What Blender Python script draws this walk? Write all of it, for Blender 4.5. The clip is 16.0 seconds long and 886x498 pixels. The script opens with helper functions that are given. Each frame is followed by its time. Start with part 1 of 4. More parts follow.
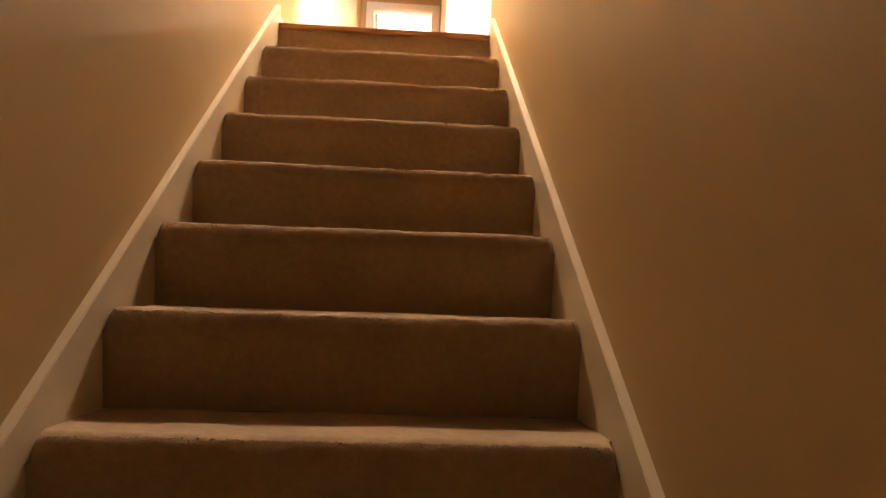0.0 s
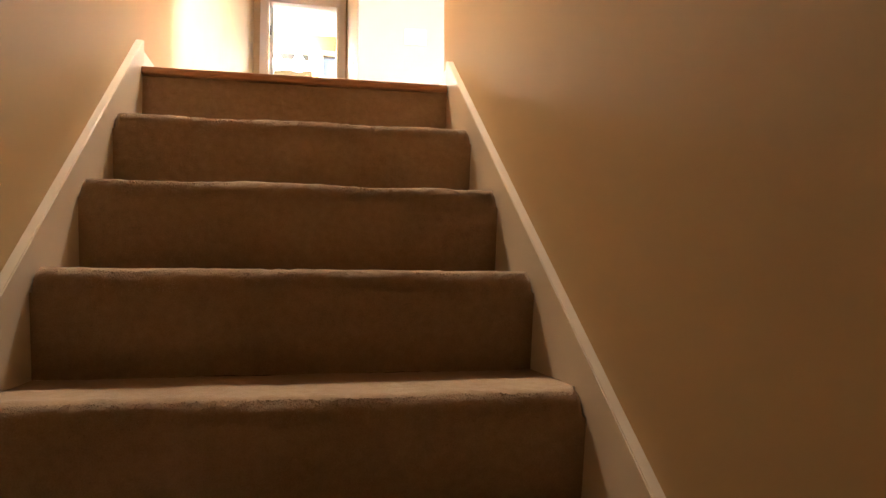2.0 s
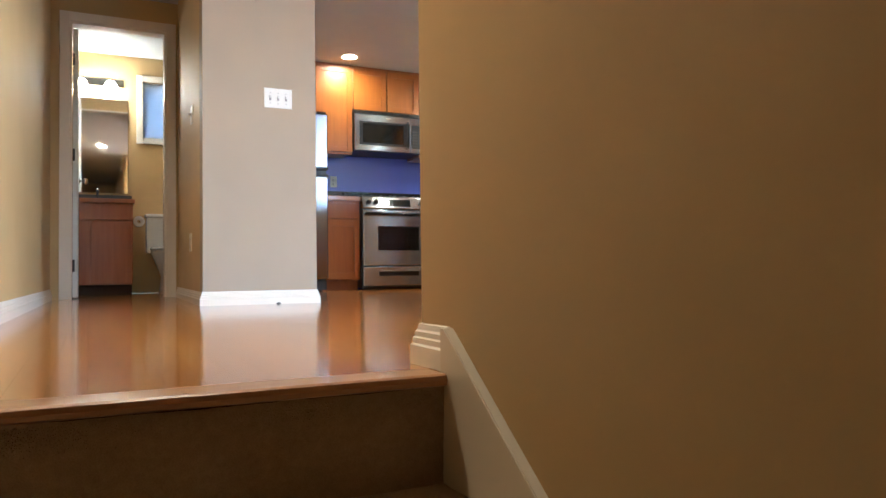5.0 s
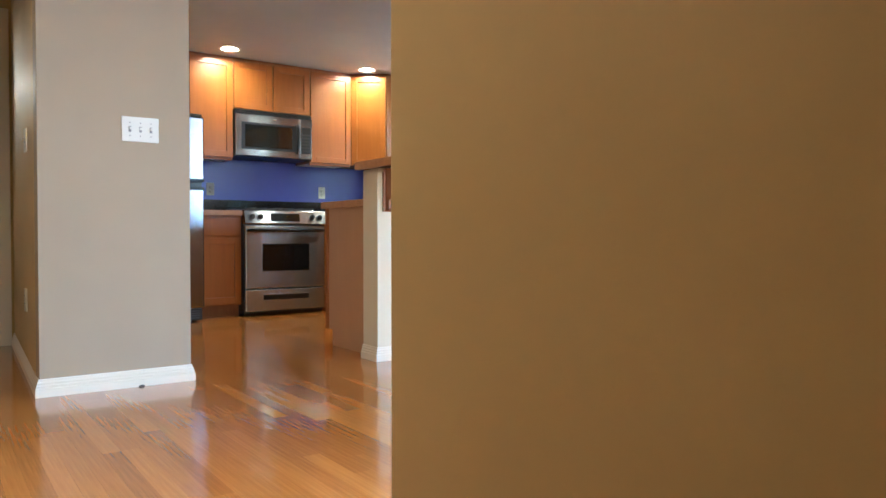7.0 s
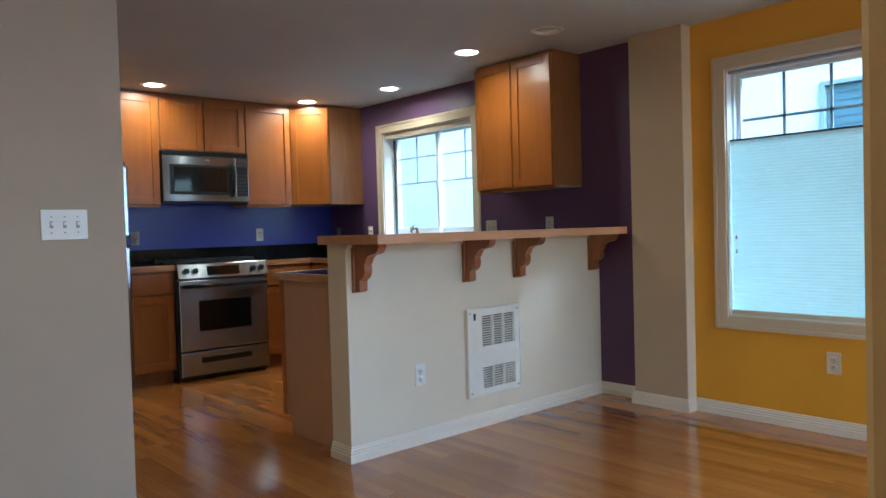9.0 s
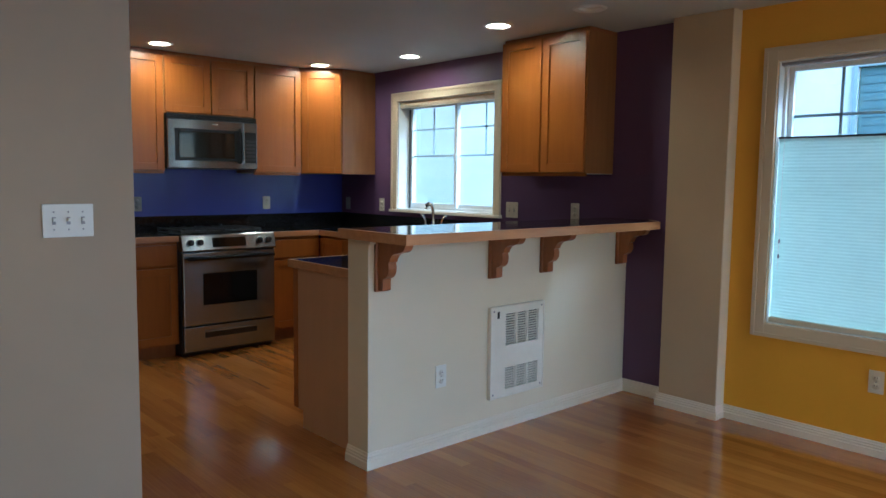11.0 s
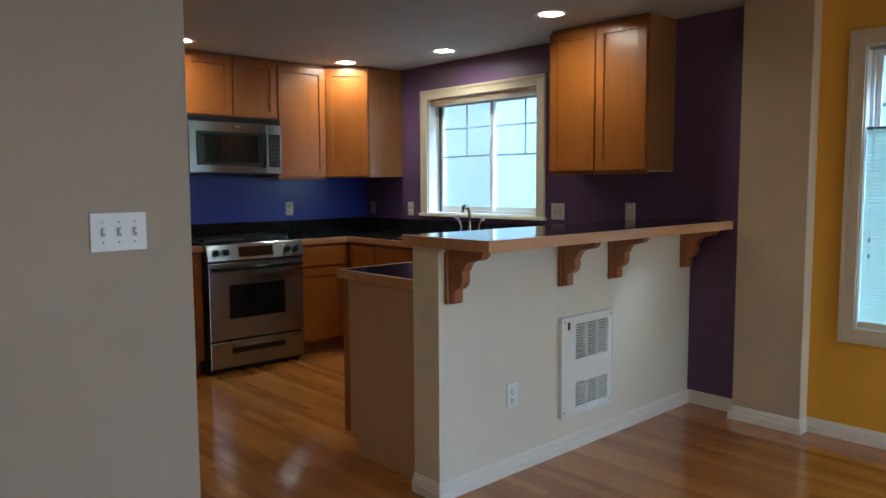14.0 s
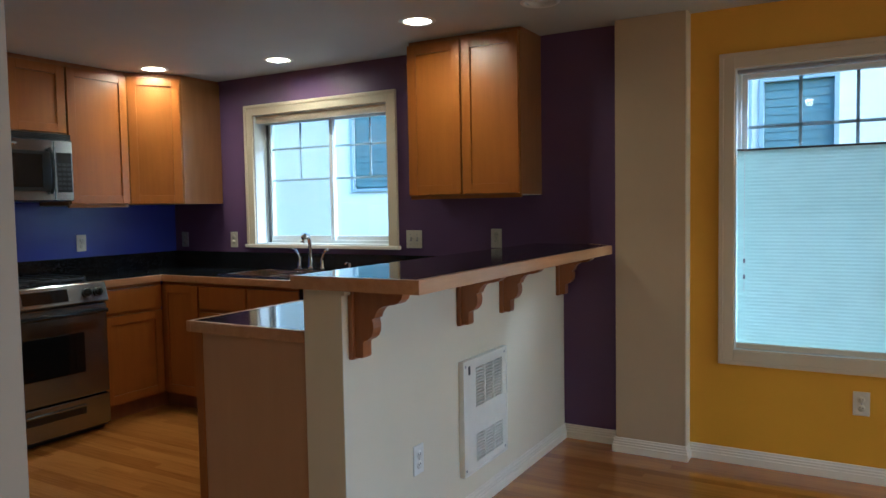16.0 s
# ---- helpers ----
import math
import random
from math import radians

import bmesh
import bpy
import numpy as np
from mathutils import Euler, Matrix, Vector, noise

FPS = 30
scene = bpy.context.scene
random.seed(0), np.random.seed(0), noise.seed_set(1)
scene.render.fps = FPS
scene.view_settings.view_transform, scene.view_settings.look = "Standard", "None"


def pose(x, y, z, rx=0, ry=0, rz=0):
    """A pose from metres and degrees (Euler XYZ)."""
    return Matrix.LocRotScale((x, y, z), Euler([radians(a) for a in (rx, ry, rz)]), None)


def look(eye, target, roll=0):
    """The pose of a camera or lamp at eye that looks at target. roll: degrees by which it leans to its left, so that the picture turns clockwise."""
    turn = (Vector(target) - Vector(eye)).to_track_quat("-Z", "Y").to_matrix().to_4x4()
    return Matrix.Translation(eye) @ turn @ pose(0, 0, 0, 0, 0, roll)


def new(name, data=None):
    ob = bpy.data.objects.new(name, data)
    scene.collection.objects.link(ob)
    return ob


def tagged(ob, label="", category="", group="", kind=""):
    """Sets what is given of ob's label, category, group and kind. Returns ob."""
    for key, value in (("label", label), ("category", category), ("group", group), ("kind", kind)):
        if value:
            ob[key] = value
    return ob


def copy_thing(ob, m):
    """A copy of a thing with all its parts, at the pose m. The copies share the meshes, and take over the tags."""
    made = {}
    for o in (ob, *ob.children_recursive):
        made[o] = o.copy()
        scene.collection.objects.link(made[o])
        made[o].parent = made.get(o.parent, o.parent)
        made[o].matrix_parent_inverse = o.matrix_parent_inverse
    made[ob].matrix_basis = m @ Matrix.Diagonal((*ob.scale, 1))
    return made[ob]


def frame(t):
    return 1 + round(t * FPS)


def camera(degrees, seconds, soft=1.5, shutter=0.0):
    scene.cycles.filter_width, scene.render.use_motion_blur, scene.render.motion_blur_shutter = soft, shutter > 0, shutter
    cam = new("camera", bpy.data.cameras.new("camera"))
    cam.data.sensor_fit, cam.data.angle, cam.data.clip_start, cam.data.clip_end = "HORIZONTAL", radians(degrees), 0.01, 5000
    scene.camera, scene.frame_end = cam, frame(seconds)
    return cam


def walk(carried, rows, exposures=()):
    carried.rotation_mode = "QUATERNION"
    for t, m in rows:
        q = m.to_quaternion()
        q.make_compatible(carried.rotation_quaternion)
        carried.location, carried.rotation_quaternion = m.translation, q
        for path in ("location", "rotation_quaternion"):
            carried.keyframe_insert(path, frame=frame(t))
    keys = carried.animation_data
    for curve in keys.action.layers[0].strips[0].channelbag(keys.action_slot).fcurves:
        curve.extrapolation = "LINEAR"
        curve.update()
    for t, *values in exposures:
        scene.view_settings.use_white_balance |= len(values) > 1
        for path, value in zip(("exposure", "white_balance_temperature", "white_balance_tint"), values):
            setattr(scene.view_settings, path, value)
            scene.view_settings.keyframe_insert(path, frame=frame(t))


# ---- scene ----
cam = camera(62.8, 16.0)
PATH = [
    (0, (-0.401, -2.791, -1.124), (-0.258, -0.801, -0.98), 1.9),
    (0.5, (-0.423, -2.568, -0.996), (-0.208, -0.586, -0.833), 0.2),
    (1, (-0.432, -2.358, -0.853), (-0.187, -0.381, -0.682), -0.6),
    (1.5, (-0.448, -2.168, -0.727), (-0.112, -0.199, -0.613), 0.2),
    (2, (-0.492, -1.972, -0.596), (-0.071, -0.019, -0.509), 0.3),
    (2.5, (-0.538, -1.783, -0.464), (0.005, 0.141, -0.421), 0.0),
    (3, (-0.582, -1.588, -0.3), (0.106, 0.289, -0.265), 0.5),
    (3.5, (-0.584, -1.388, -0.159), (0.16, 0.468, -0.125), -0.6),
    (4, (-0.583, -1.192, -0.012), (0.235, 0.633, -0.002), 0.8),
    (4.5, (-0.594, -1.074, 0.078), (0.249, 0.738, 0.147), -0.0),
    (7, (-0.398, -0.342, 0.702), (0.761, 1.288, 0.663), -0.0),
    (7.5, (-0.387, -0.149, 0.819), (0.843, 1.426, 0.749), 0.9),
    (8, (-0.355, 0.035, 0.934), (0.905, 1.586, 0.859), -1.3),
    (8.5, (-0.356, 0.118, 1.037), (0.962, 1.622, 0.993), -2.3),
    (11, (-0.298, 0.491, 1.34), (1.034, 1.971, 1.152), 0.7),
    (11.5, (-0.33, 0.494, 1.344), (0.996, 1.983, 1.188), -0.3),
    (12, (-0.338, 0.483, 1.347), (1.036, 1.925, 1.172), 0.5),
    (12.5, (-0.341, 0.528, 1.343), (1.088, 1.92, 1.202), 0.9),
    (13, (-0.349, 0.624, 1.339), (1.037, 2.061, 1.222), 1.1),
    (13.5, (-0.327, 0.779, 1.327), (1.022, 2.245, 1.163), 0.2),
    (14, (-0.339, 0.968, 1.323), (1.01, 2.434, 1.145), -0.3),
    (14.5, (-0.309, 1.169, 1.342), (1.193, 2.479, 1.175), 1.3),
    (15, (-0.298, 1.388, 1.328), (1.328, 2.547, 1.213), -0.2),
    (15.5, (-0.287, 1.564, 1.329), (1.361, 2.695, 1.262), -1.9),
    (16, (-0.237, 1.671, 1.33), (1.492, 2.671, 1.215), -1.0),
]
walk(cam, [(t, look(eye, target, roll)) for t, eye, target, roll in PATH],
     [(0, 5.95, 5620, 17), (1, 5.66, 5200, 16), (1.5, 5.47, 5085, 15), (2.5, 5.0, 4850, 12), (3.5, 4.65, 4680, 9), (4.5, 3.75, 4520, 4), (7, 3.35, 4320, -2), (8.5, 2.5, 4100, -1), (11, 1.95, 4130, -2), (13, 1.93, 4170, -2), (16, 1.95, 4190, -2)])

# ---- light ----
world = bpy.data.worlds.new("sky")
scene.world = world
world.use_nodes = True
wn = world.node_tree.nodes
sky = wn.new("ShaderNodeTexSky")
sky.sky_type = 'NISHITA'
sky.sun_disc = False
sky.sun_elevation, sky.sun_rotation = radians(38), radians(200)
sky.air_density, sky.dust_density = 1.0, 3.0
wn["Background"].inputs["Strength"].default_value = 0.15
world.node_tree.links.new(sky.outputs[0], wn["Background"].inputs["Color"])
sun_data = bpy.data.lights.new("sun", 'SUN')
sun_data.energy, sun_data.angle, sun_data.color = 1.5, radians(20), (1.0, 0.96, 0.9)
sun = new("sun", sun_data)
sun.matrix_world = pose(0, 0, 12, 52, 0, 200 - 180)
SOUTH_POWER = 10.0
EAST_POWER = 42.0
LAMP = 50.0
HALL_LAMP = 84.0
BATH_LAMP = 7.0
WARM = (1.0, 0.73, 0.40)

# ---- materials ----


def node_mat(name):
    m = bpy.data.materials.new(name)
    m.use_nodes = True
    nt = m.node_tree
    return m, nt, nt.nodes["Principled BSDF"]


def link(nt, a, b):
    nt.links.new(a, b)


def noise_node(nt, scale, detail=4.0, stretch=(1, 1, 1), rough=0.55):
    tc = nt.nodes.new("ShaderNodeTexCoord")
    mp = nt.nodes.new("ShaderNodeMapping")
    mp.inputs["Scale"].default_value = stretch
    nz = nt.nodes.new("ShaderNodeTexNoise")
    nz.inputs["Scale"].default_value = scale
    nz.inputs["Detail"].default_value = detail
    nz.inputs["Roughness"].default_value = rough
    link(nt, tc.outputs["Object"], mp.inputs["Vector"])
    link(nt, mp.outputs["Vector"], nz.inputs["Vector"])
    return nz


def ramp(nt, fac, stops):
    r = nt.nodes.new("ShaderNodeValToRGB")
    els = r.color_ramp.elements
    els[0].position, els[0].color = stops[0][0], (*stops[0][1], 1)
    els[1].position, els[1].color = stops[-1][0], (*stops[-1][1], 1)
    for p, c in stops[1:-1]:
        e = els.new(p)
        e.color = (*c, 1)
    link(nt, fac, r.inputs["Fac"])
    return r.outputs["Color"]


def shade(c, k):
    return tuple(min(1, v * k) for v in c)


def bump_from(nt, bsdf, height, strength, distance):
    b = nt.nodes.new("ShaderNodeBump")
    b.inputs["Strength"].default_value = strength
    b.inputs["Distance"].default_value = distance
    link(nt, height, b.inputs["Height"])
    link(nt, b.outputs["Normal"], bsdf.inputs["Normal"])


def paint(name, col, rough=0.5, grain=180, vary=0.05, bump=0.10, spec=0.3, dist=0.0008, wear=0.05):
    """Rolled wall paint: faint broad mottling and orange-peel relief."""
    m, nt, b = node_mat(name)
    broad = noise_node(nt, 1.3, 3)
    link(nt, ramp(nt, broad.outputs["Fac"], [(0.3, shade(col, 1 - vary)), (0.7, shade(col, 1 + vary))]), b.inputs["Base Color"])
    fine = noise_node(nt, grain, 3)
    bump_from(nt, b, fine.outputs["Fac"], bump, dist)
    rr = nt.nodes.new("ShaderNodeMapRange")
    rr.inputs["To Min"].default_value, rr.inputs["To Max"].default_value = rough - wear, rough + wear
    link(nt, noise_node(nt, 6, 3).outputs["Fac"], rr.inputs["Value"])
    link(nt, rr.outputs["Result"], b.inputs["Roughness"])
    b.inputs["Specular IOR Level"].default_value = spec
    return m


def wood(name, dark, light, grain=(30, 30, 1.6), rough=0.33, per_piece=0.0, coat=0.0, bump=0.12):
    """Varnished wood: stretched grain, soft mottling, a shift of tone from piece to piece."""
    m, nt, b = node_mat(name)
    fine = noise_node(nt, 3.0, 6, grain, 0.62)
    broad = noise_node(nt, 1.1, 3, (grain[0] / 8, grain[1] / 8, grain[2]))
    mix = nt.nodes.new("ShaderNodeMath")
    mix.operation = 'MULTIPLY_ADD'
    mix.inputs[1].default_value = 0.55
    link(nt, fine.outputs["Fac"], mix.inputs[0])
    half = nt.nodes.new("ShaderNodeMath")
    half.operation = 'MULTIPLY'
    half.inputs[1].default_value = 0.45
    link(nt, broad.outputs["Fac"], half.inputs[0])
    link(nt, half.outputs[0], mix.inputs[2])
    out = mix.outputs[0]
    if per_piece:
        info = nt.nodes.new("ShaderNodeObjectInfo")
        geo = nt.nodes.new("ShaderNodeNewGeometry")
        add = nt.nodes.new("ShaderNodeMath")
        add.operation = 'ADD'
        link(nt, info.outputs["Random"], add.inputs[0])
        link(nt, geo.outputs["Random Per Island"], add.inputs[1])
        fr = nt.nodes.new("ShaderNodeMath")
        fr.operation = 'FRACT'
        link(nt, add.outputs[0], fr.inputs[0])
        mr = nt.nodes.new("ShaderNodeMapRange")
        mr.inputs["To Min"].default_value, mr.inputs["To Max"].default_value = -per_piece, per_piece
        link(nt, fr.outputs[0], mr.inputs["Value"])
        ad = nt.nodes.new("ShaderNodeMath")
        ad.operation = 'ADD'
        link(nt, out, ad.inputs[0])
        link(nt, mr.outputs["Result"], ad.inputs[1])
        out = ad.outputs[0]
    mid = tuple((a + c) / 2 for a, c in zip(dark, light))
    link(nt, ramp(nt, out, [(0.28, dark), (0.5, mid), (0.74, light)]), b.inputs["Base Color"])
    bump_from(nt, b, fine.outputs["Fac"], bump, 0.0006)
    b.inputs["Roughness"].default_value = rough
    b.inputs["Coat Weight"].default_value = coat
    b.inputs["Coat Roughness"].default_value = 0.12
    return m


def plain(name, col, rough=0.4, metal=0.0, vary=0.06, scale=14, spec=0.5, bump=0.0, stretch=(1, 1, 1), swing=0.05):
    m, nt, b = node_mat(name)
    nz = noise_node(nt, scale, 4, stretch)
    link(nt, ramp(nt, nz.outputs["Fac"], [(0.3, shade(col, 1 - vary)), (0.7, shade(col, 1 + vary))]), b.inputs["Base Color"])
    mr = nt.nodes.new("ShaderNodeMapRange")
    mr.inputs["To Min"].default_value, mr.inputs["To Max"].default_value = max(0.02, rough - swing), rough + swing
    link(nt, nz.outputs["Fac"], mr.inputs["Value"])
    link(nt, mr.outputs["Result"], b.inputs["Roughness"])
    b.inputs["Metallic"].default_value = metal
    b.inputs["Specular IOR Level"].default_value = spec
    if bump:
        bump_from(nt, b, nz.outputs["Fac"], bump, 0.001)
    return m


def glow(name, col, strength):
    m, nt, b = node_mat(name)
    b.inputs["Base Color"].default_value = (0.8, 0.8, 0.78, 1)
    b.inputs["Emission Color"].default_value = (*col, 1)
    b.inputs["Emission Strength"].default_value = strength
    return m


def carpet_mat():
    m, nt, b = node_mat("carpet_pile")
    fine = noise_node(nt, 420, 3)
    tuft = noise_node(nt, 60, 4)
    broad = noise_node(nt, 5, 3)
    mx = nt.nodes.new("ShaderNodeMath")
    mx.operation = 'MULTIPLY_ADD'
    mx.inputs[1].default_value = 0.4
    link(nt, fine.outputs["Fac"], mx.inputs[0])
    sm = nt.nodes.new("ShaderNodeMath")
    sm.operation = 'ADD'
    link(nt, tuft.outputs["Fac"], sm.inputs[0])
    link(nt, broad.outputs["Fac"], sm.inputs[1])
    hf = nt.nodes.new("ShaderNodeMath")
    hf.operation = 'MULTIPLY'
    hf.inputs[1].default_value = 0.3
    link(nt, sm.outputs[0], hf.inputs[0])
    link(nt, hf.outputs[0], mx.inputs[2])
    link(nt, ramp(nt, mx.outputs[0], [(0.3, (0.275, 0.190, 0.112)), (0.7, (0.50, 0.363, 0.223))]), b.inputs["Base Color"])
    bump_from(nt, b, mx.outputs[0], 0.6, 0.005)
    b.inputs["Roughness"].default_value = 0.95
    b.inputs["Specular IOR Level"].default_value = 0.1
    b.inputs["Sheen Weight"].default_value = 0.2
    b.inputs["Sheen Roughness"].default_value = 0.4
    return m


def glass_mat():
    m, nt, b = node_mat("window_glass")
    b.inputs["Base Color"].default_value = (0.95, 0.985, 0.985, 1)
    b.inputs["Roughness"].default_value = 0.0
    b.inputs["Transmission Weight"].default_value = 1.0
    b.inputs["IOR"].default_value = 1.45
    return m


def screen_mat():
    """Fine insect netting: mostly open, the threads grey."""
    m = bpy.data.materials.new("insect_netting")
    m.use_nodes = True
    nt = m.node_tree
    tr = nt.nodes.new("ShaderNodeBsdfTransparent")
    mx = nt.nodes.new("ShaderNodeMixShader")
    bsdf = nt.nodes["Principled BSDF"]
    bsdf.inputs["Base Color"].default_value = (0.20, 0.23, 0.23, 1)
    mx.inputs["Fac"].default_value = 0.16
    link(nt, tr.outputs[0], mx.inputs[1])
    link(nt, bsdf.outputs[0], mx.inputs[2])
    link(nt, mx.outputs[0], nt.nodes["Material Output"].inputs["Surface"])
    return m


def shade_mat(name="pleated_shade_cloth", low=(0.66, 0.83, 0.765), high=(0.69, 0.865, 0.795), open_share=0.36):
    """Pleated shade cloth: lets part of the daylight through."""
    m = bpy.data.materials.new(name)
    m.use_nodes = True
    nt = m.node_tree
    nt.nodes.remove(nt.nodes["Principled BSDF"])
    d = nt.nodes.new("ShaderNodeBsdfDiffuse")
    tr = nt.nodes.new("ShaderNodeBsdfTranslucent")
    mx = nt.nodes.new("ShaderNodeMixShader")
    nz = noise_node(nt, 8, 3)
    col = ramp(nt, nz.outputs["Fac"], [(0.3, low), (0.7, high)])
    link(nt, col, d.inputs["Color"])
    link(nt, col, tr.inputs["Color"])
    mx.inputs["Fac"].default_value = open_share
    link(nt, d.outputs[0], mx.inputs[1])
    link(nt, tr.outputs[0], mx.inputs[2])
    link(nt, mx.outputs[0], nt.nodes["Material Output"].inputs["Surface"])
    return m


def brushed(m, turn=(0, 0, 1)):
    """Horizontally brushed grain: reflections smear up and down."""
    nt = m.node_tree
    bsdf = nt.nodes["Principled BSDF"]
    bsdf.inputs["Anisotropic"].default_value = 0.95
    vec = nt.nodes.new("ShaderNodeCombineXYZ")
    for k in range(3):
        vec.inputs[k].default_value = turn[k]
    link(nt, vec.outputs[0], bsdf.inputs["Tangent"])
    return m


# one tan paint in three mixes: lamplight and daylight put into the colours
M_TAN = paint("tan_wall_paint", (0.53, 0.374, 0.162), 0.55)
M_TAN_DAYLIT = paint("tan_wall_paint_daylit", (0.39, 0.312, 0.222), 0.55)
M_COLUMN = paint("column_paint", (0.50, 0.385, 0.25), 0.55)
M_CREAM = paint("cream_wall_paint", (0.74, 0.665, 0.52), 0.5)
M_PURPLE = paint("purple_wall_paint", (0.122, 0.066, 0.150), 0.42)
M_BLUE = paint("blue_wall_paint", (0.040, 0.054, 0.41), 0.34, bump=0.02, vary=0.02, wear=0.01, spec=0.5)
M_YELLOW = paint("yellow_wall_paint", (0.72, 0.38, 0.012), 0.45)
M_CEIL = paint("ceiling_paint", (0.56, 0.57, 0.56), 0.7, grain=90, bump=0.4)
M_TRIM = paint("white_trim_paint", (0.80, 0.73, 0.62), 0.3, grain=60, vary=0.03, bump=0.05)
M_STRINGER = paint("stair_skirting_paint", (0.74, 0.64, 0.49), 0.35, grain=60, vary=0.03, bump=0.05)
M_CASING = paint("cream_casing_paint", (0.62, 0.525, 0.385), 0.35, grain=60, vary=0.03, bump=0.04)
M_FLOOR = wood("oak_strip_floor", (0.30, 0.107, 0.014), (0.59, 0.243, 0.036), (34, 1.1, 34), 0.13, 0.13, 0.4, 0.02)
M_SUB = plain("subfloor_gap", (0.05, 0.025, 0.012), 0.8)
M_CAB = wood("maple_cabinet", (0.250, 0.076, 0.003), (0.375, 0.121, 0.004), (9, 9, 0.7), 0.36, 0.04, 0.22, 0.04)
M_CAB.node_tree.nodes["Principled BSDF"].inputs["Coat Weight"].default_value = 0.22
M_CAB.node_tree.nodes["Principled BSDF"].inputs["Coat Roughness"].default_value = 0.24
M_BLUE.node_tree.nodes["Principled BSDF"].inputs["Coat Weight"].default_value = 0.6
M_BLUE.node_tree.nodes["Principled BSDF"].inputs["Coat Roughness"].default_value = 0.22
M_SIDE = wood("maple_cabinet_side", (0.23, 0.098, 0.026), (0.34, 0.158, 0.048), (9, 9, 0.7), 0.38, 0.04, 0.4, 0.04)
M_EDGE = wood("wood_edging", (0.38, 0.172, 0.062), (0.60, 0.330, 0.140), (1.5, 12, 12), 0.32, 0.05, 0.2, 0.04)
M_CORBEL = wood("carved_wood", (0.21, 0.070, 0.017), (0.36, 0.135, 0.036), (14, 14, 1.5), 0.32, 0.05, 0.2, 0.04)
M_PANEL = wood("maple_veneer_panel", (0.48, 0.280, 0.142), (0.54, 0.322, 0.168), (7, 7, 0.7), 0.42, 0.03, 0.05, 0.03)
M_VANITY = wood("reddish_vanity_wood", (0.30, 0.10, 0.03), (0.45, 0.17, 0.06), (12, 12, 0.8), 0.35, 0.04, 0.1, 0.04)
M_BLACKTOP = plain("black_laminate_top", (0.012, 0.012, 0.014), 0.10, 0, 0.5, 120)
M_STEEL = brushed(plain("brushed_steel", (0.34, 0.355, 0.385), 0.215, 1.0, 0.03, 14, stretch=(0.15, 1, 9), swing=0.012))
M_CHROME = plain("chrome", (0.75, 0.75, 0.76), 0.08, 1.0, 0.02)
M_BLACK = plain("black_plastic", (0.012, 0.012, 0.013), 0.3)
M_BGLASS = plain("black_glass", (0.008, 0.009, 0.010), 0.05)
M_DARKGREY = plain("dark_grey_metal", (0.06, 0.06, 0.065), 0.45, 0.3)
M_WHITEPL = plain("white_plastic", (0.78, 0.77, 0.74), 0.35, vary=0.03)
M_IVORY = plain("ivory_plastic", (0.66, 0.60, 0.48), 0.38, vary=0.03)
M_GREYPL = plain("grey_plastic", (0.32, 0.31, 0.33), 0.4)
M_ENAMEL = plain("white_enamel", (0.80, 0.77, 0.70), 0.35, vary=0.03)
M_VINYL = plain("white_vinyl", (0.76, 0.78, 0.78), 0.35, vary=0.03)
M_GRILLE = plain("grille_bar_grey", (0.36, 0.43, 0.46), 0.5)
M_CARPET = carpet_mat()
M_GLASS = glass_mat()
M_SHADE = shade_mat()
M_BATHSHADE = shade_mat("bathroom_shade_cloth", (0.80, 0.81, 0.86), (0.84, 0.85, 0.90), 0.6)
M_SCREEN = screen_mat()
M_LENS = glow("lamp_lens", WARM, LAMP)
M_HALL_LENS = glow("hall_lamp_lens", WARM, HALL_LAMP)
M_BULBGLASS = glow("lit_frosted_glass", (1.0, 0.80, 0.55), BATH_LAMP)
M_GLOBE = glow("lit_globe", (1.0, 0.84, 0.62), 5.0)
M_MIRROR = plain("mirror_silver", (0.9, 0.9, 0.9), 0.02, 1.0, 0.01)
M_PORCELAIN = plain("porcelain", (0.8, 0.8, 0.78), 0.12, vary=0.02)
M_SIDING = paint("white_siding_paint", (0.87, 0.85, 0.73), 0.6)
M_SLATE = plain("slate_blue_blind", (0.14, 0.215, 0.215), 0.5, vary=0.12)
M_ROOF = plain("asphalt_shingle", (0.06, 0.06, 0.065), 0.9, vary=0.3, scale=30)
M_GROUND = plain("ground_grass", (0.07, 0.10, 0.04), 0.9, vary=0.35, scale=3)
M_BATHTILE = plain("bath_floor_tile", (0.35, 0.24, 0.16), 0.3)

# ---- mesh helpers ----


def add_box(bm, x0, x1, y0, y1, z0, z1, bev=0.0):
    vs = [bm.verts.new((x, y, z)) for x in (x0, x1) for y in (y0, y1) for z in (z0, z1)]
    quads = ((0, 1, 3, 2), (4, 6, 7, 5), (0, 4, 5, 1), (2, 3, 7, 6), (0, 2, 6, 4), (1, 5, 7, 3))
    fs = [bm.faces.new([vs[i] for i in q]) for q in quads]
    if bev:
        es = {e for f in fs for e in f.edges}
        bmesh.ops.bevel(bm, geom=list(es), offset=bev, segments=2, affect='EDGES', profile=0.6)
    return bm


def box(x0, x1, y0, y1, z0, z1, bev=0.0):
    return add_box(bmesh.new(), x0, x1, y0, y1, z0, z1, bev)


